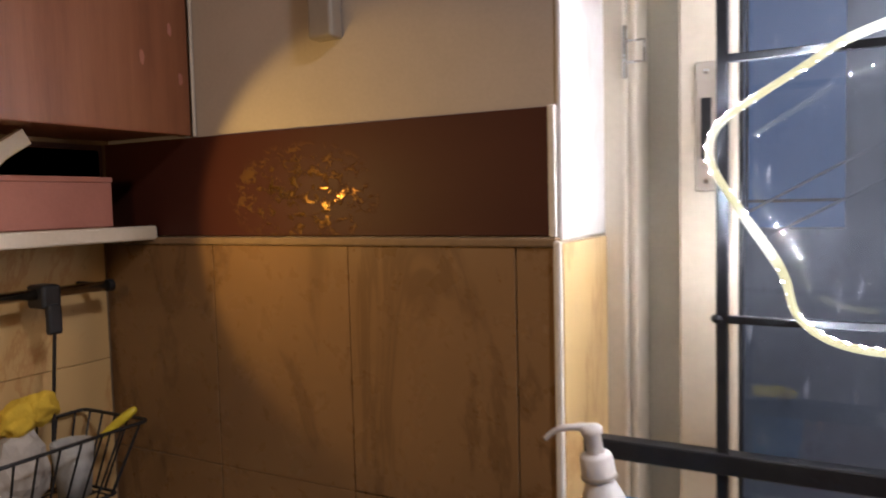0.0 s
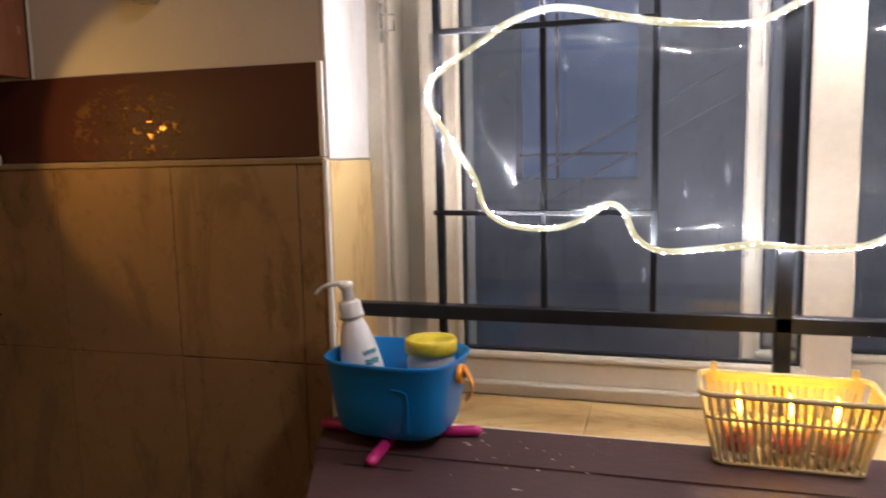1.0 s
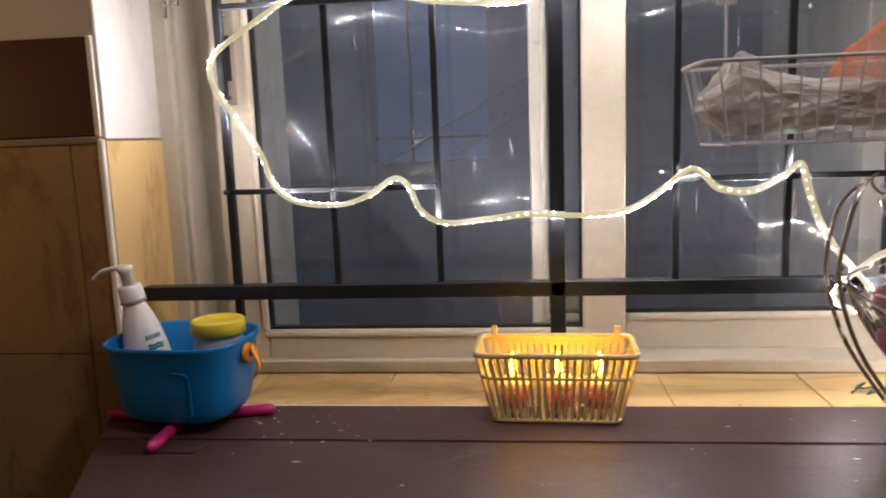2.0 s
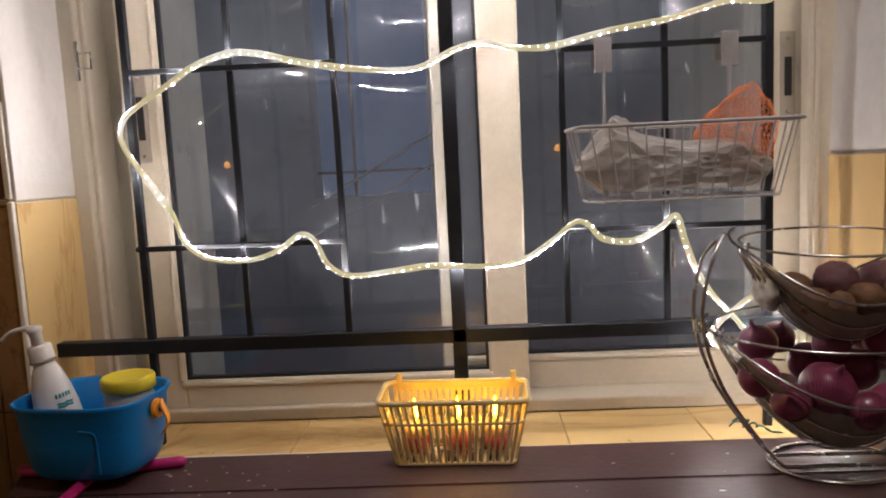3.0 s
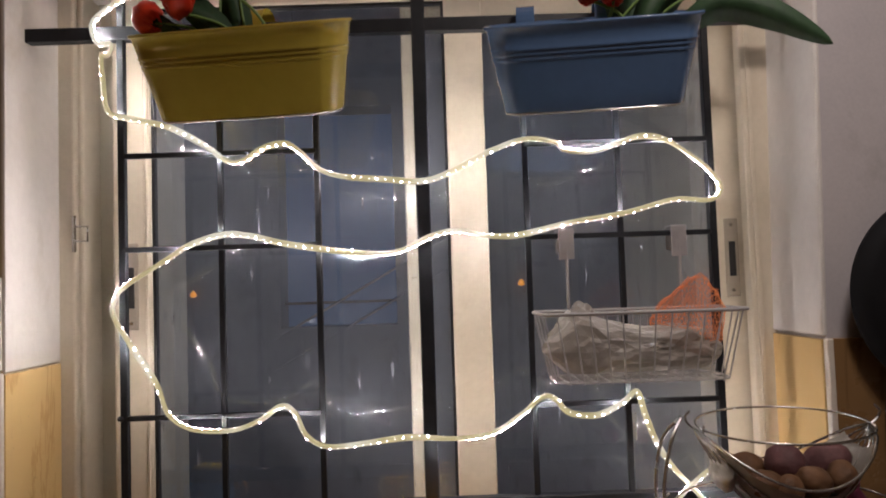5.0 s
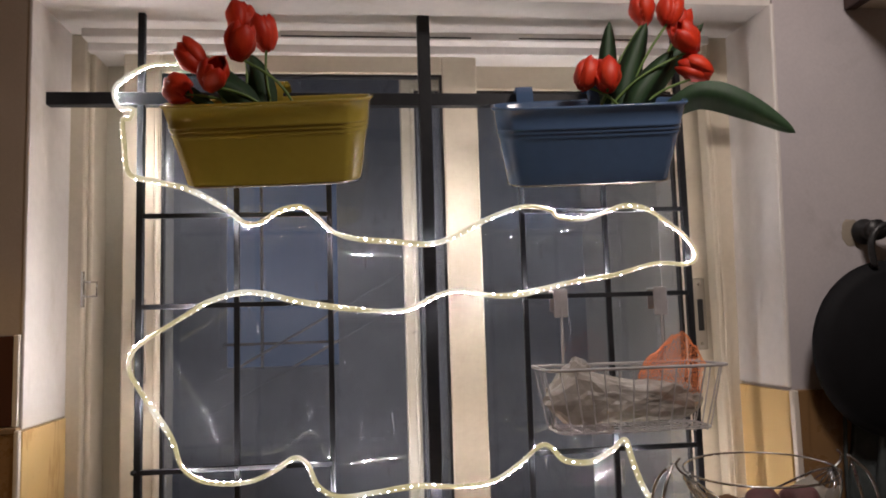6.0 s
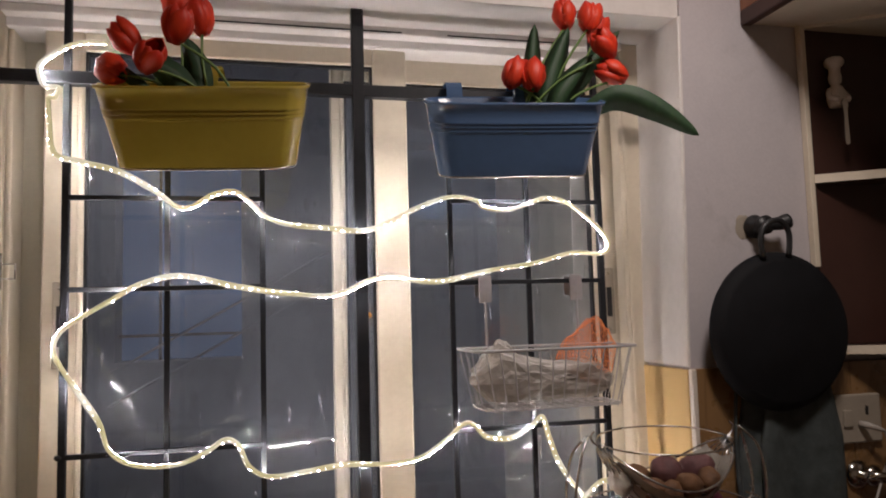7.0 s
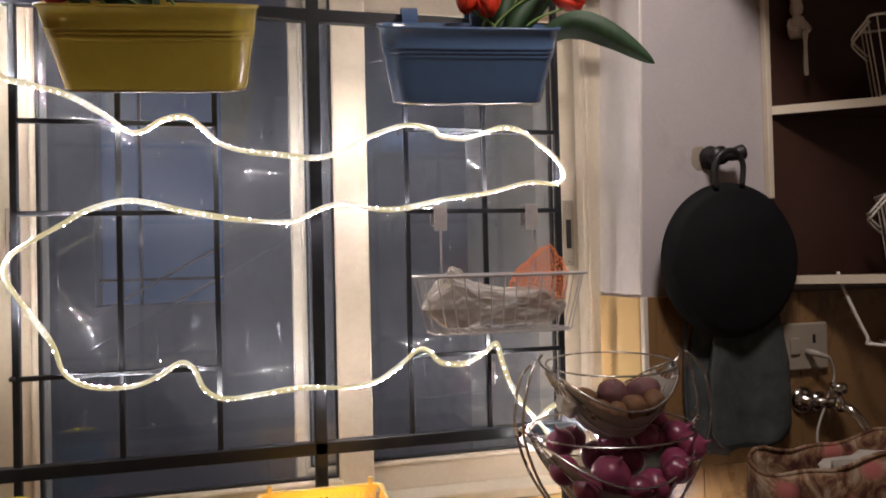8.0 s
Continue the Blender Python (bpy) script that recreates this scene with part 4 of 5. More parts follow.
fs = thing("fruit_stand", "two-tier chromed wire fruit stand on the brown board", "fruit stand", (FX, FY, 0.9))


def side_path(s, y):
    half = [(0.165, 0.02 * y, 0.366), (0.192, y, 0.325), (0.205, y, 0.235), (0.178, y, 0.14), (0.128, y, 0.060), (0.088, y, 0.012), (0.070, y, 0.007), (0.035, y, 0.007), (0.0, y, 0.007)]
    return [Vector((s * x * (1.0 if s < 0 else 1.04), yy, z)) for x, yy, z in half]


for y in (-0.022, 0.022):
    for s in (-1, 1):
        part("side_hoop", tube(glide(side_path(s, y), 6), 0.0030, 7), STEEL, fs, "", True)
part("base_ring", tube([Vector((0.095 * math.cos(a), 0.078 * math.sin(a), 0.0035)) for a in [k * math.pi / 16 for k in range(32)]], 0.0032, 7, True), STEEL, fs, "", True)
for s in (-1, 1):
    part("stay", tube([(s * 0.197, -0.022, 0.225), (s * 0.197, 0.022, 0.225)], 0.0022, 6), STEEL, fs)


def hammock(z_end, half, dip, width, name, edge):
    bask = part(name, tube(glide([(-half, 0, z_end), (-half + 0.01, 0, z_end - 0.012), (-half + 0.014, 0, z_end + 0.006)], 3), 0.002, 6), STEEL, fs, "hanging wire basket")
    def at(s, j):
        e = abs(j)
        d = dip + (edge - dip) * e ** 2.2
        return Vector((half * s, width * j * max(0.0, 1 - abs(s) ** 2.2) ** 0.6, z_end - d * (1 - abs(s) ** 2.0)))
    for j in (-1.0, -0.72, -0.45, -0.16, 0.16, 0.45, 0.72, 1.0):
        part("wire", tube([at(-1 + i / 10, j) for i in range(21)], 0.0024 if abs(j) == 1 else 0.0016, 6), STEEL, bask, "", True)
    rim = [Vector((half * 0.97 * math.cos(a), width * 1.02 * math.sin(a), z_end + 0.004 + 0.010 * math.sin(a))) for a in [k * math.pi / 20 for k in range(40)]]
    part("rim", tube(rim, 0.0020, 6, True), STEEL, bask, "", True)
    for s in (-1, 1):
        part("end_hook", tube(glide([(s * half, 0, z_end), (s * (half + 0.012), 0, z_end + 0.01), (s * (half + 0.016), 0, z_end + 0.022), (s * (half + 0.008), 0, z_end + 0.03)], 3), 0.0022, 6), STEEL, bask)
    lining = bmesh.new()
    rows = []
    for i in range(29):
        s = -0.86 + 1.72 * i / 28
        row = []
        for k in range(17):
            j = -0.88 + 1.76 * k / 16
            p = at(s, j) + Vector((0, 0, 0.004 + 0.006 * noise.noise(Vector((s * 9, j * 6, half * 40)))))
            p.z += 0.012 * max(0, abs(j) - 0.7) * noise.noise(Vector((s * 14, j * 3, 2.0)))
            row.append(p)
        rows.append(row)
    loft(rows, False, False, lining, closed=False)
    part("lining", lining, LINING, bask, "crumpled paper lining", True)
    return at


at_up = hammock(0.345, 0.143, 0.150, 0.105, "upper_basket", 0.075)
at_low = hammock(0.215, 0.182, 0.185, 0.125, "lower_basket", 0.085)


def onion(x, y, z, r, rot, seed):
    o = thing("onion", "glossy purple-red onion in a wire fruit stand", "onion", (x, y, z), rot, "onions")
    rnd = random.Random(seed)
    prof = [(0.001, -0.86), (0.30, -0.84), (0.62, -0.68), (0.88, -0.36), (0.99, 0.0), (0.93, 0.34), (0.70, 0.64), (0.38, 0.83), (0.17, 0.94), (0.10, 1.10), (0.07, 1.28), (0.02, 1.34)]
    bmx = lathe([(r * a, r * z2) for a, z2 in prof], 22)
    for v in bmx.verts:
        v.co.x *= 1 + 0.05 * noise.noise(v.co * 22 + Vector((seed, 0, 0)))
        v.co.y *= 1 + 0.05 * noise.noise(v.co * 22 + Vector((0, seed, 0)))
    part("bulb", bmx, ONION, o, "", True)
    part("root", crumple((0, 0, -0.86 * r), (0.22 * r, 0.22 * r, 0.08 * r), seed, 0.5, 20, 1), PAPER, o)


k = 0
for x, y, z, r, rot in ((-0.125, -0.030, 0.150, 0.033, (60, -30, 0)), (-0.098, 0.045, 0.185, 0.034, (10, -20, 0)), (-0.040, -0.060, 0.140, 0.044, (35, 10, 0)), (-0.020, 0.045, 0.150, 0.036, (70, 0, 40)),
                        (0.030, 0.000, 0.150, 0.038, (20, 25, 0)), (0.045, -0.075, 0.115, 0.038, (60, -60, 0)), (0.085, 0.010, 0.185, 0.038, (12, -10, 0)), (0.105, -0.060, 0.145, 0.040, (50, 40, 0)),
                        (0.145, 0.000, 0.190, 0.036, (30, 40, 0)), (0.010, -0.030, 0.090, 0.036, (80, 0, 0)), (-0.070, -0.005, 0.105, 0.036, (40, 0, 80)), (0.090, 0.060, 0.160, 0.036, (40, 10, 0)), (0.130, 0.055, 0.205, 0.032, (20, 20, 0)), (-0.055, 0.075, 0.185, 0.030, (30, 0, 0)),
                        (-0.095, -0.070, 0.125, 0.031, (50, -40, 0)), (0.000, -0.095, 0.118, 0.030, (80, 0, 20)), (0.060, -0.020, 0.200, 0.031, (15, 10, 0)), (0.145, -0.055, 0.180, 0.033, (40, 60, 0)), (0.080, -0.095, 0.150, 0.029, (70, 30, 0)), (-0.005, 0.000, 0.190, 0.031, (25, -30, 0)), (0.045, 0.060, 0.195, 0.030, (20, 0, 0))):
    onion(FX + x, FY + y, 0.9 + z, 0.93 * r, rot, k)
    k += 1
for k, (x, y, z, a, c, d, skin) in enumerate(((-0.050, 0.035, 0.268, 0.034, 0.030, 0.030, POTATO), (-0.048, -0.034, 0.262, 0.033, 0.026, 0.023, POTATO), (-0.004, -0.006, 0.288, 0.033, 0.031, 0.031, PURPLE_TUBER), (0.022, -0.044, 0.266, 0.030, 0.027, 0.023, POTATO),
                                                 (0.068, 0.004, 0.284, 0.040, 0.031, 0.029, PURPLE_TUBER), (0.022, 0.052, 0.260, 0.030, 0.026, 0.024, POTATO), (-0.018, -0.050, 0.256, 0.026, 0.024, 0.020, POTATO), (0.070, -0.042, 0.272, 0.027, 0.023, 0.022, POTATO))):
    tone = "dusky purple" if skin is PURPLE_TUBER else "brown earthy"
    po = thing("potato", tone + " potato in a wire fruit stand", "potato", (FX + x, FY + y, 0.9 + z), (14 * k, 9 * k, 35 * k), "potatoes")
    part("tuber", crumple((0, 0, 0), (a, c, d), 30 + k, 0.10, 6, 4), skin, po, "", True)
cloth = thing("crumpled_wrap", "crumpled pale wrapping sticking out of a wire stand", "wrapping", (FX - 0.104, FY - 0.012, 1.180))
part("wrap", crumple((0, 0, 0), (0.017, 0.036, 0.024), 77, 0.42, 9, 4), PAPER, cloth, "", True)
cord = thing("green_cord", "tangled thin green cord on the window sill", "cord", (1.04, -0.07, 0.9))
part("strand", tube(glide([(0.10 * (i / 14) + 0.012 * math.sin(i * 2.1), 0.012 * math.cos(i * 2.7) - 0.05 * i / 14, 0.012 + 0.03 * abs(math.sin(i * 1.3)) * (1 - i / 16)) for i in range(15)], 4), 0.0016, 5), GREEN_CORD, cord)
cord.scale = (0.7, 0.7, 0.9)

# ---- wall beside the window: pan, towel, corner shelves ----
pan = thing("flat_pan", "round flat black griddle pan hung on a wall hook", "pan", (1.478, -0.168, 1.453))
disc = lathe([(0.001, -0.004), (0.150, -0.004), (0.164, 0.004), (0.173, 0.016), (0.175, 0.018), (0.173, 0.012), (0.163, -0.002), (0.150, -0.010), (0.001, -0.010)], 64)
for v in disc.verts:
    v.co = Vector((v.co.x, v.co.z, v.co.y))
part("disc", disc, PAN_BLACK, pan, "", True)
part("hanging_ring", tube(glide([(-0.045, -0.004, 0.160), (-0.050, -0.006, 0.205), (-0.035, -0.008, 0.235), (0.0, -0.008, 0.242), (0.022, -0.006, 0.215), (0.020, -0.004, 0.165)], 5), 0.0065, 8), BLACK, pan, "black handle loop", True)
hook = thing("wall_hook", "dark round wall hook on a pale plaster patch", "hook", (1.466, -0.099, 1.690))
part("patch", crumple((-0.022, 0.001, 0), (0.024, 0.003, 0.028), 5, 0.25, 9, 3), SWITCH, hook, "rough plaster patch")
hk = lathe([(0.001, 0), (0.026, 0), (0.027, 0.010), (0.018, 0.014), (0.016, 0.034), (0.021, 0.038), (0.021, 0.048), (0.001, 0.050)], 24)
part("knob", hk, BLACK, hook, "", True).matrix_local = pose(0, 0, 0, 90, 0, 0)
part("peg", tube(glide([(0.0, -0.03, 0.0), (0.03, -0.045, 0.002), (0.055, -0.05, 0.008)], 4), [0.012, 0.012, 0.013, 0.014, 0.015, 0.016, 0.017, 0.018, 0.018], 10), BLACK, hook, "", True)

tw = thing("hand_towel", "folded grey-green terry towel hanging under a pan", "towel", (1.497, -0.122, 1.352))


def fold(x0, x1, y, z_low, seed, wave):
    rows = []
    for i in range(26):
        f = i / 25
        z = -f * (1.36 - z_low)
        row_f, row_b = [], []
        for j in range(25):
            g = j / 24
            wd = 0.72 + 0.28 * min(1, f * 2.2)
            xc = (x0 + x1) / 2 + (g - 0.5) * (x1 - x0) * wd
            corner = max(0, f - 0.86) / 0.14
            xr = (x0 + x1) / 2 + (xc - (x0 + x1) / 2) * (1 - 0.22 * corner ** 2)
            yy = y + wave * math.sin(g * 9 + seed) * (0.4 + 0.6 * f) + 0.004 * noise.noise(Vector((g * 4, f * 5, seed)))
            zz = z - 0.008 * math.sin(g * math.pi)
            row_f.append(Vector((xr, yy - 0.006, zz)))
            row_b.append(Vector((xr, yy + 0.004, zz)))
        rows.append(row_f + row_b[::-1])
    return loft(rows)


part("fold", fold(-0.115, 0.065, 0.002, 1.035, 1.0, 0.010), TOWEL, tw, "", True)
part("fold", fold(-0.075, 0.140, -0.014, 1.045, 4.0, 0.011), TOWEL, tw, "", True)
part("hem", tube(glide([(-0.118, 0.0, -0.03), (-0.125, 0.0, -0.16), (-0.118, 0.0, -0.28), (-0.085, 0.0, -0.322), (-0.02, -0.002, -0.338)], 5), 0.004, 6), TOWEL, tw, "", True)

# corner shelf unit, its front running obliquely away from the wall
shelf_unit = thing("corner_shelves", "open dark brown corner shelves with cream edges", "shelf unit", (1.619, -0.099, 1.395))
ux, uy = math.cos(radians(-36)), math.sin(radians(-36))
part("back_panel", box(0.0, 0.90, -0.006, 0.0, 0.02, 0.775), DARK_WOOD, shelf_unit)
part("edge_post", box(-0.004, 0.010, -0.018, 0.0, 0.200, 0.778, 0.002), CREAM, shelf_unit, "worn cream edge strip")


def board(z, name, mat):
    L = 0.95
    pts = [(0.008, -0.004), (0.008 + ux * L, -0.004 + uy * L), (0.90, -0.004)]
    part(name, loft([[Vector((x, y, z)) for x, y in pts], [Vector((x, y, z + 0.018)) for x, y in pts]]), mat, shelf_unit)
    nx, ny = uy, -ux
    e = [(0.006, -0.006), (0.006 + ux * L, -0.006 + uy * L), (0.006 + ux * L + nx * 0.004, -0.006 + uy * L + ny * 0.004), (0.006 + nx * 0.004, -0.006 + ny * 0.004)]
    part("shelf_edge", loft([[Vector((x, y, z - 0.001)) for x, y in e], [Vector((x, y, z + 0.019)) for x, y in e]]), CREAM, shelf_unit, "cream shelf edge")


board(0.398, "shelf", DARK_WOOD)
board(0.0, "shelf", DARK_WOOD)
board(0.770, "shelf", CREAM)


def shelf_basket(x, y, z, h, L, name, label, hung=False):
    o = thing(name, label, "wire basket", (x, y, z), (0, 0, -36))
    for zz, g in ((h, 0.0), (0.0, 0.022)):
        part("rim", tube(rect(g, L - g, 0.004 + g * 0.5, 0.15 - g, zz, 0.015), 0.0034, 7, True), WHITE_WIRE, o, "", True)
    for k in range(9):
        f = (k + 0.5) / 9
        part("wire", tube([(L * f, 0.004, h), (0.022 + (L - 0.044) * f, 0.015, 0.0), (0.022 + (L - 0.044) * f, 0.128, 0.0), (L * f, 0.15, h)], 0.0017, 5), WHITE_WIRE, o)
    for y2 in (0.03, 0.075, 0.12):
        part("wire", tube([(0, y2, h), (0.022, y2, 0.0)], 0.0017, 5), WHITE_WIRE, o)
    for dz in (0.0, 0.012):
        part("handle", tube(glide([(0.002, 0.012, h - dz), (-0.026, 0.014, h - 0.034 - dz), (-0.030, 0.022, h - 0.040 - dz), (-0.028, 0.052, h - 0.046 - dz), (0.004, 0.072, h - 0.078 - dz)], 3), 0.0028, 6), WHITE_WIRE, o, "", True)
    return o


def on_front(s, z, back=0.0):
    return (1.634 + ux * s, -0.099 + uy * s + back, z)


bx = on_front(0.215, 1.814)
shelf_basket(bx[0], bx[1], 1.818, 0.185, 0.26, "wire_shelf_basket", "white coated wire basket of odds on a shelf")
bx2 = on_front(0.235, 1.416)
shelf_basket(bx2[0], bx2[1], 1.418, 0.175, 0.26, "wire_shelf_basket", "white coated wire basket of dry goods on a shelf")
for k, (bb, zc) in enumerate(((bx, 1.87), (bx2, 1.47))):
    g = thing("food_packet", "crumpled pale food packet in a wire basket", "packet", (bb[0] + 0.13, bb[1] - 0.02, zc))
    part("packet", crumple((0, 0, 0), (0.085, 0.05, 0.055), 50 + k, 0.3, 20, 3), PAPER, g)
rack = thing("under_shelf_rack", "white wire rack hooked under a cream-edged shelf", "wire rack", on_front(0.135, 1.398), (0, 0, -36))
for y in (0.012, 0.20):
    part("side_wire", tube(glide([(0.0, y, 0.022), (0.012, y, -0.02), (0.055, y, -0.125), (0.075, y, -0.145), (0.30, y, -0.150)], 5), 0.0042, 7), WHITE_WIRE, rack, "", True)
for k in range(9):
    x = 0.075 + 0.028 * k
    part("wire", tube([(x, 0.012, -0.147), (x, 0.20, -0.147)], 0.0017, 5), WHITE_WIRE, rack)
for k in range(3):
    part("wire", tube([(0.02 + 0.016 * k, 0.012, -0.04 - 0.036 * k), (0.02 + 0.016 * k, 0.20, -0.04 - 0.036 * k)], 0.0017, 5), WHITE_WIRE, rack)

# figurine bottle opener on a wall hook
fig = thing("figurine_hook", "small painted chef figurine holding a steel opener on a dark panel", "figurine", (1.700, -0.122, 1.975))
fb = lathe([(0.001, 0), (0.016, 0.0), (0.020, 0.012), (0.021, 0.030), (0.016, 0.046), (0.008, 0.052), (0.013, 0.058), (0.0155, 0.070), (0.013, 0.082), (0.0125, 0.086), (0.0135, 0.094), (0.021, 0.101), (0.0225, 0.110), (0.017, 0.118), (0.001, 0.121)], 20)
for s in (-1, 1):
    tube(glide([(s * 0.017, 0, 0.040), (s * 0.026, -0.008, 0.022), (s * 0.012, -0.022, 0.012)], 4), 0.0065, 8, False, fb)
part("figurine", fb, CLAY, fig, "", True)
part("opener", loft([[Vector((x * w, -0.026, z)) for x in (-1, 1)] + [Vector((x * w, -0.023, z)) for x in (1, -1)] for z, w in ((0.012, 0.005), (0.0, 0.009), (-0.012, 0.006), (-0.03, 0.005), (-0.09, 0.0065), (-0.096, 0.004))]), CHROME, fig, "steel bottle opener")

# loft cupboard over the shelves
loft_box = thing("loft_cupboard", "reddish wood loft cupboard with a dark lower edge under the ceiling", "cupboard", (1.481, -0.10, 2.172))
part("side_panel", box(-0.012, 0.008, -0.75, 0.0, 0.03, 0.445), WOOD, loft_box)
part("lower_edge", box(-0.014, 0.012, -0.75, 0.0, -0.006, 0.029, 0.003), DARK_WOOD, loft_box, "chipped dark brown lower edge")
part("underside", box(0.012, 1.04, -0.75, 0.0, 0.0, 0.018), CREAM, loft_box, "pale underside")
part("front_panel", box(0.012, 1.04, -0.75, -0.732, 0.02, 0.445), WOOD, loft_box)

# socket, plug and taps
sw = thing("wall_socket", "ivory switch and socket plate with a plug on brown tiles", "socket", (1.696, -0.112, 1.246))
plate = part("plate", box(-0.062, 0.062, -0.012, 0.0, -0.055, 0.055, 0.004), SWITCH, sw)
part("rocker", box(-0.045, -0.02, -0.017, -0.012, -0.018, 0.022, 0.003), SWITCH, plate)
part("socket_hole", box(0.018, 0.026, -0.0132, -0.0118, 0.008, 0.028, 0.001), BLACK, plate, "dark socket hole")
plug = part("plug", tube(glide([(0.0, -0.012, -0.012), (0.01, -0.035, -0.015), (0.035, -0.045, -0.025)], 3), [0.007, 0.008, 0.008, 0.007, 0.006, 0.005, 0.004], 10), CABLE, sw, "white plug", True)
part("cable", tube(glide([(0.035, -0.045, -0.025), (0.05, -0.04, -0.07), (0.03, -0.035, -0.13), (-0.01, -0.05, -0.19), (-0.025, -0.07, -0.25)], 6), 0.0030, 7), CABLE, plug, "white cable", True)


def tap(x, z, turn):
    t = thing("wall_tap", "old chromed wall tap over the counter", "tap", (x, -0.112, z), (0, 0, turn), "taps")
    part("flange", lathe([(0.001, 0), (0.026, 0), (0.026, 0.004), (0.016, 0.012), (0.011, 0.014), (0.011, 0.05), (0.001, 0.05)], 24), CHROME, t, "", True).matrix_local = pose(0, 0, 0, 90)
    part("valve", lathe([(0.001, -0.014), (0.014, -0.012), (0.016, 0.0), (0.013, 0.014), (0.009, 0.018), (0.009, 0.028), (0.019, 0.031), (0.020, 0.046), (0.016, 0.052), (0.001, 0.053)], 20), CHROME, t, "", True).matrix_local = pose(0, -0.055, 0)
    part("spout", tube(glide([(0, -0.06, 0.0), (0.006, -0.085, -0.008), (0.016, -0.112, -0.045), (0.024, -0.125, -0.090), (0.026, -0.127, -0.112)], 5), 0.0100, 10), CHROME, t, "", True)


pipe = thing("wall_valve", "old chromed wall valve with a round flange", "valve", (1.690, -0.112, 1.119))
part("flange", lathe([(0.001, 0), (0.033, 0), (0.032, 0.006), (0.020, 0.014), (0.012, 0.016), (0.012, 0.03), (0.001, 0.03)], 28), CHROME, pipe, "", True).matrix_local = pose(0, 0, 0, 90)
part("stem", tube([(0, -0.02, 0), (0.05, -0.05, 0.002)], 0.010, 12), CHROME, pipe, "", True)
tap(1.735, 1.112, 8)
fb = thing("floral_bag", "floral printed cloth bag slumped on the board", "cloth bag", (1.640, -0.315, 0.9), (0, 0, -10))
fb.scale = (1.0, 1.0, 1.22)
rings = [squircle(0, 0, z, hx, hy, 3.2, 44) for z, hx, hy in ((0.0, 0.20, 0.075), (0.004, 0.215, 0.085), (0.05, 0.225, 0.092), (0.10, 0.222, 0.088), (0.128, 0.218, 0.078), (0.130, 0.211, 0.071), (0.10, 0.21, 0.075), (0.03, 0.20, 0.07))]
body = loft(rings)
for v in body.verts:
    w = noise.noise(v.co * 11)
    v.co += Vector((0.010 * w, 0.014 * noise.noise(v.co * 9 + Vector((5, 0, 0))), (0.018 * w + 0.02 * v.co.x / 0.2) * (v.co.z / 0.13)))
part("bag_body", body, FLORAL, fb, "", True)
part("bag_hem", tube([Vector((r.x, r.y, r.z + 0.002 + 0.02 * r.x / 0.2 + 0.018 * noise.noise(r * 11))) for r in squircle(0, 0, 0.13, 0.215, 0.076, 3.2, 44)], 0.004, 6, True), FLORAL, fb, "", True)
part("bag_stuffing", crumple((0.05, 0, 0.075), (0.13, 0.055, 0.045), 91, 0.3, 16, 3), PAPER, fb)

# ---- the side with the cabinet and the rod ----
up = thing("wall_cabinet", "reddish wood wall cabinet with scratched side over a shelf", "cabinet", (-1.028, -0.09, 1.532))
part("carcass", box(0.0, 0.196, -0.80, 0.006, 0.004, 0.95, 0.002), WOOD, up)
part("door", box(0.198, 0.216, -0.395, 0.006, 0.0, 0.95, 0.002), WOOD, up)
part("door", box(0.198, 0.216, -0.800, -0.399, 0.0, 0.95, 0.002), WOOD, up)
part("caulk_line", tube(glide([(0.219, 0.010, 0.0), (0.2195, 0.0105, 0.3), (0.219, 0.010, 0.95)], 6), 0.0028, 5), NOSING, up, "rough white caulk")
for y, z in ((-0.085, 0.115), (-0.03, 0.165), (-0.012, 0.09)):
    part("scuff", crumple((0.2165, y, z), (0.0008, 0.004, 0.010), y * 100, 0.5, 12, 2), PINK_CARD, up, "pale scuff mark")
sh = thing("wall_shelf", "cream edged open shelf under a wall cabinet", "shelf", (-1.028, -0.095, 1.362))
part("shelf_board", box(0.0, 0.125, -0.80, 0.0, 0.002, 0.020), DARK_WOOD, sh)
part("shelf_edge", box(0.125, 0.134, -0.80, 0.004, 0.0, 0.024, 0.004, 3), CREAM, sh, "cream shelf edge")
part("shelf_back", box(0.0, 0.006, -0.80, 0.0, 0.024, 0.166), DARK_WOOD, sh)
arch = glide([(0.126, -0.330, 0.022), (0.126, -0.296, 0.075), (0.126, -0.262, 0.128), (0.126, -0.215, 0.160)], 5)
part("curved_bracket", loft([[q + Vector((dx, -dn * 0.6, dn)) for dx, dn in ((-0.006, -0.010), (0.006, -0.010), (0.006, 0.010), (-0.006, 0.010))] for q in arch]), CREAM, sh, "curved cream bracket")
bxp = thing("pink_box", "dusty pink cardboard box on a shelf", "box", (-0.96, -0.255, 1.3865))
part("carton", box(-0.045, 0.040, -0.14, 0.098, 0.0, 0.072, 0.0015), PINK_CARD, bxp)
part("carton_lid", box(-0.0465, 0.0415, -0.1415, 0.0995, 0.0722, 0.081, 0.0015), PINK_CARD, bxp)
rl = thing("utensil_rod", "worn steel rod on the tiled wall under a shelf", "rod", (-0.955, -0.10, 1.288))
part("tube", tube([(0, -0.9, 0), (0, -0.048, 0)], 0.0085, 12), CHROME, rl, "", True)
part("bracket", tube(glide([(-0.07, -0.055, 0.0), (-0.03, -0.055, 0.0), (0.0, -0.055, 0.0)], 3), 0.006, 8), BLACK, rl)
part("end_cap", lathe([(0.001, 0), (0.0105, 0), (0.0105, 0.01), (0.001, 0.012)], 14), BLACK, rl).matrix_local = pose(0, -0.05, 0, -90)
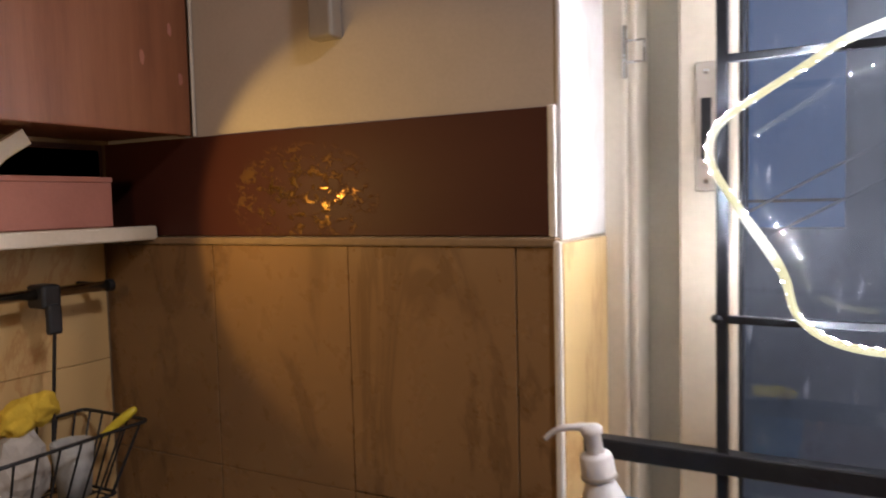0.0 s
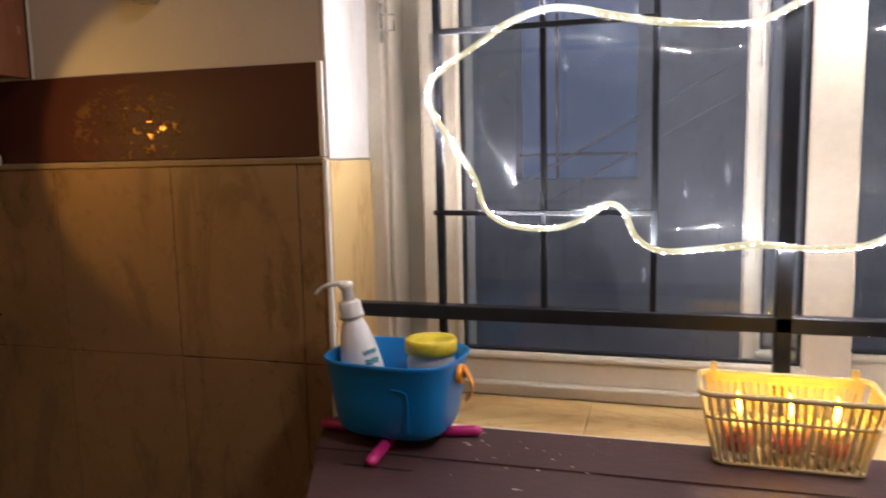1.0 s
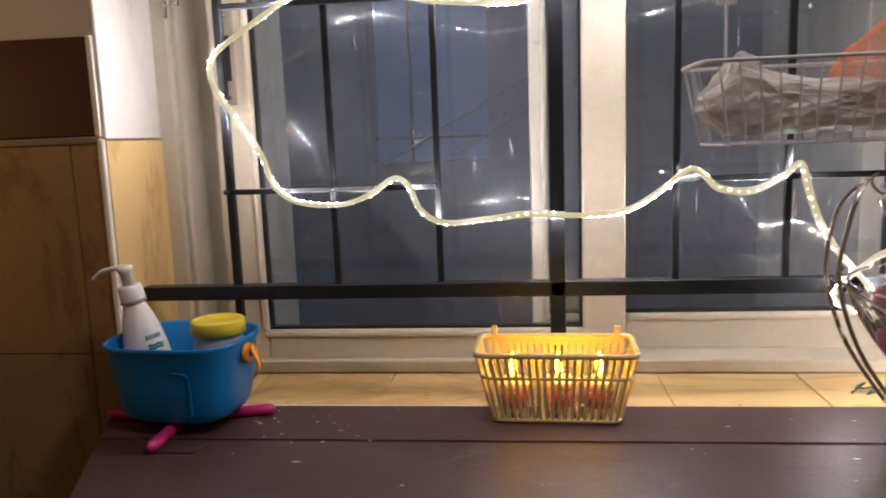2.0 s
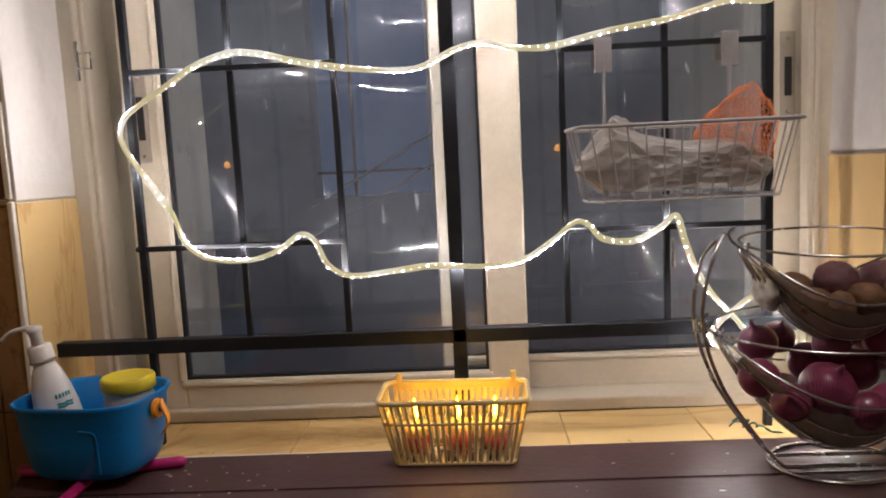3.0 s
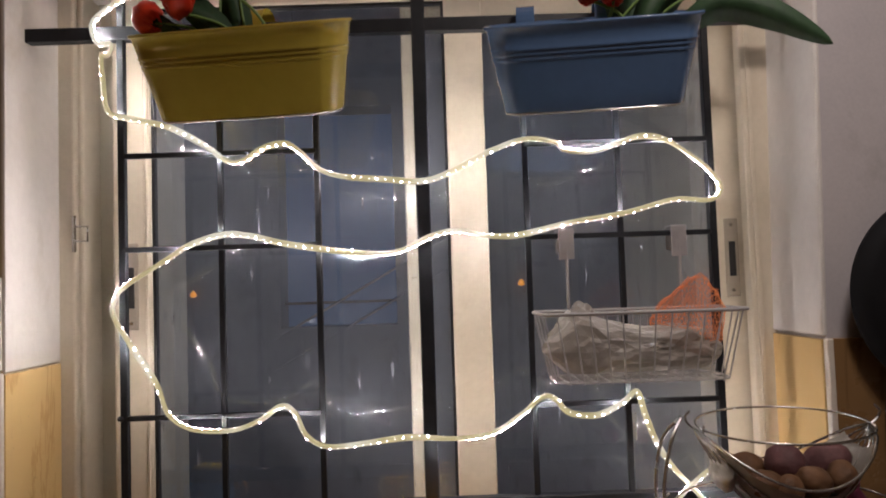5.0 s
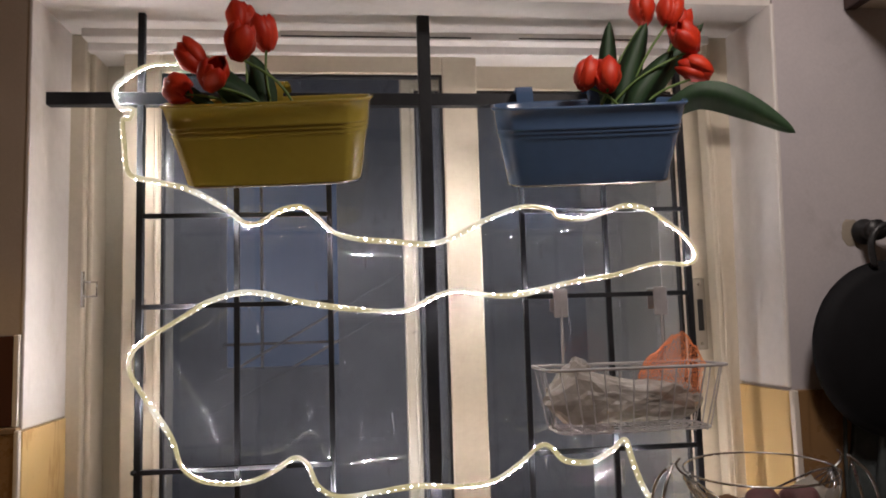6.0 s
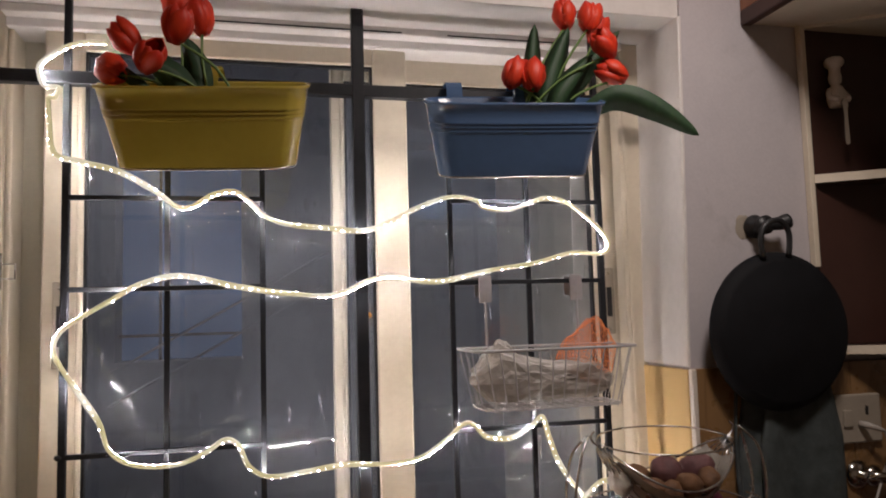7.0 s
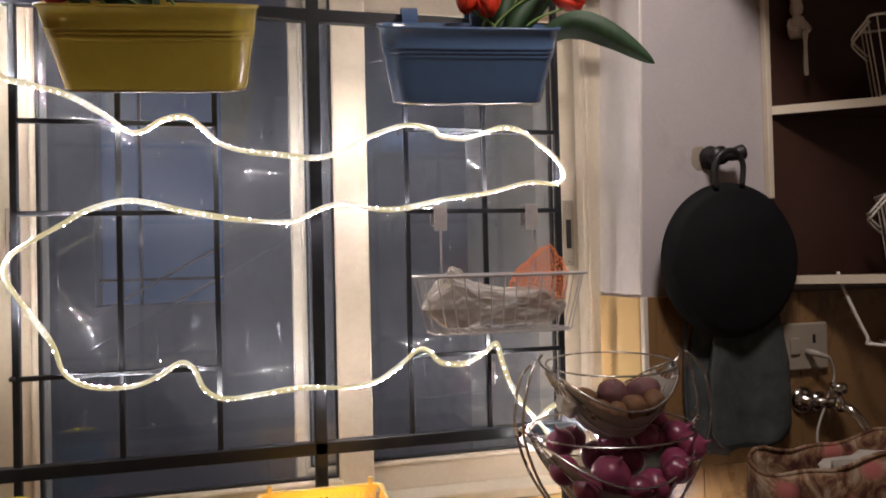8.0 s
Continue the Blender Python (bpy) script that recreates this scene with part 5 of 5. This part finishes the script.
cad = thing("wire_caddy", "black wire caddy of sponges hung from a steel rod", "wire caddy", (-0.925, -0.30, 1.0))
part("clamp", box(-0.052, -0.010, 0.024, 0.056, 0.265, 0.302, 0.006, 3), BLACK, cad, "black plastic clamp")
part("clamp_tail", box(-0.016, -0.004, 0.028, 0.052, 0.225, 0.272, 0.005, 3), BLACK, cad)
part("hanger", tube([(-0.010, 0.04, 0.23), (-0.014, 0.03, 0.06)], 0.0028, 6), BLACK, cad)
part("rim", tube(rect(-0.085, 0.075, -0.17, 0.135, 0.075, 0.012), 0.0030, 7, True), BLACK, cad, "", True)
part("base_rim", tube(rect(-0.065, 0.045, -0.15, 0.095, -0.035, 0.012), 0.0024, 6, True), BLACK, cad, "", True)
for k in range(9):
    f = (k + 0.5) / 9
    part("wire", tube([(0.075, -0.17 + 0.305 * f, 0.075), (0.045, -0.15 + 0.245 * f, -0.035), (-0.065, -0.15 + 0.245 * f, -0.035), (-0.085, -0.17 + 0.305 * f, 0.075)], 0.0019, 5), BLACK, cad)
for k in range(5):
    f = (k + 0.5) / 5
    part("wire", tube([(-0.085 + 0.16 * f, 0.135, 0.075), (-0.065 + 0.11 * f, 0.095, -0.035)], 0.0019, 5), BLACK, cad)
for k in range(4):
    part("wire", tube([(-0.05 + 0.03 * k, -0.15, -0.035), (-0.05 + 0.03 * k, 0.095, -0.035)], 0.0019, 5), BLACK, cad)
for k, (y, z, rx) in enumerate(((-0.02, 0.105, 20), (0.022, 0.112, -25))):
    s = thing("sponge", "yellow torn kitchen sponge in a wire caddy", "sponge", (-0.945, -0.30 + y, 1.0 + z), (rx, 15, 10 * k), "sponges")
    part("sponge_pad", crumple((0, 0, 0), (0.018, 0.030, 0.024), 60 + k, 0.45, 6, 4), SPONGE, s, "", True)
cup = thing("clear_cup", "clear plastic tumbler in a black wire caddy", "cup", (-0.93, -0.245, 0.968))
part("cup_wall", lathe([(0.001, 0), (0.024, 0), (0.032, 0.085), (0.0305, 0.085), (0.0225, 0.003), (0.001, 0.003)], 24), JAR, cup, "", True)
scrub = thing("scrub_pad", "pale grey net scrubber in a black wire caddy", "scrubber", (-0.945, -0.325, 1.03))
part("pad", crumple((0, 0, 0), (0.035, 0.045, 0.06), 66, 0.25, 14, 3), PAPER, scrub)
peg = thing("yellow_peg", "pale yellow plastic handle leaning over a wire caddy", "brush handle", (-0.878, -0.178, 1.072), (0, 0, 0))
part("handle", tube(glide([(-0.03, -0.035, -0.02), (-0.01, -0.01, 0.004), (0.006, 0.008, 0.022)], 4), [0.004, 0.005, 0.006, 0.007, 0.0075, 0.0075, 0.007, 0.006, 0.003], 10), YELLOW_LID, peg, "", True)

# ---- wall tiles, each a piece of its own ----
def tile(parent, mat, x0, x1, y0, y1, z0, z1):
    b = box(x0, x1, y0, y1, z0, z1, 0.0009, 1)
    part("tile", b, mat, parent)


G = 0.0006
xs = [-1.03, -0.768, -0.500, -0.238, -0.187]
for a, c in zip(xs, xs[1:]):
    for z0, z1 in ((0.25, 0.622), (0.622, 0.990), (0.990, 1.354)):
        dz = random.uniform(-0.002, 0.002) if z0 > 0.9 else 0
        dy = random.uniform(-0.001, 0.0008)
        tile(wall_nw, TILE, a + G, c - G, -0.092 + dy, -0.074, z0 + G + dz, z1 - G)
xr = [1.289, 1.42, 1.69, 1.96, 2.23, 2.50]
for a, c in zip(xr, xr[1:]):
    for z0, z1 in ((0.902, 0.99), (0.99, 1.376)):
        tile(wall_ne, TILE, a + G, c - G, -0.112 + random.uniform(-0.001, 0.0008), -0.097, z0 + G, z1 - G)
for z0, z1 in ((0.884, 1.000), (1.000, 1.359)):
    tile(wall_nw, YELLOW_TILE, -0.187, -0.176, -0.084, 0.110, z0 + G, z1 - G)
    tile(wall_ne, YELLOW_TILE, 1.275, 1.287, -0.100, 0.110, z0 + G, z1 + 0.015 - G)
for k in range(14):
    y0 = -0.10 - 0.20 * k
    for z0, z1 in ((0.45, 0.80), (0.80, 1.15), (1.15, 1.52)):
        tile(wall_left, YELLOW_TILE, -1.032, -1.022, y0 - 0.20 + G, y0 - G, z0 + G, z1 - G)
sx = [-0.176, 0.012, 0.262, 0.512, 0.762, 1.012, 1.274]
for a, c in zip(sx, sx[1:]):
    tile(sill, SILL_TILE, a + G, c - G, -0.084, 0.107, 0.878, 0.8885 + random.uniform(-0.0004, 0.0004))
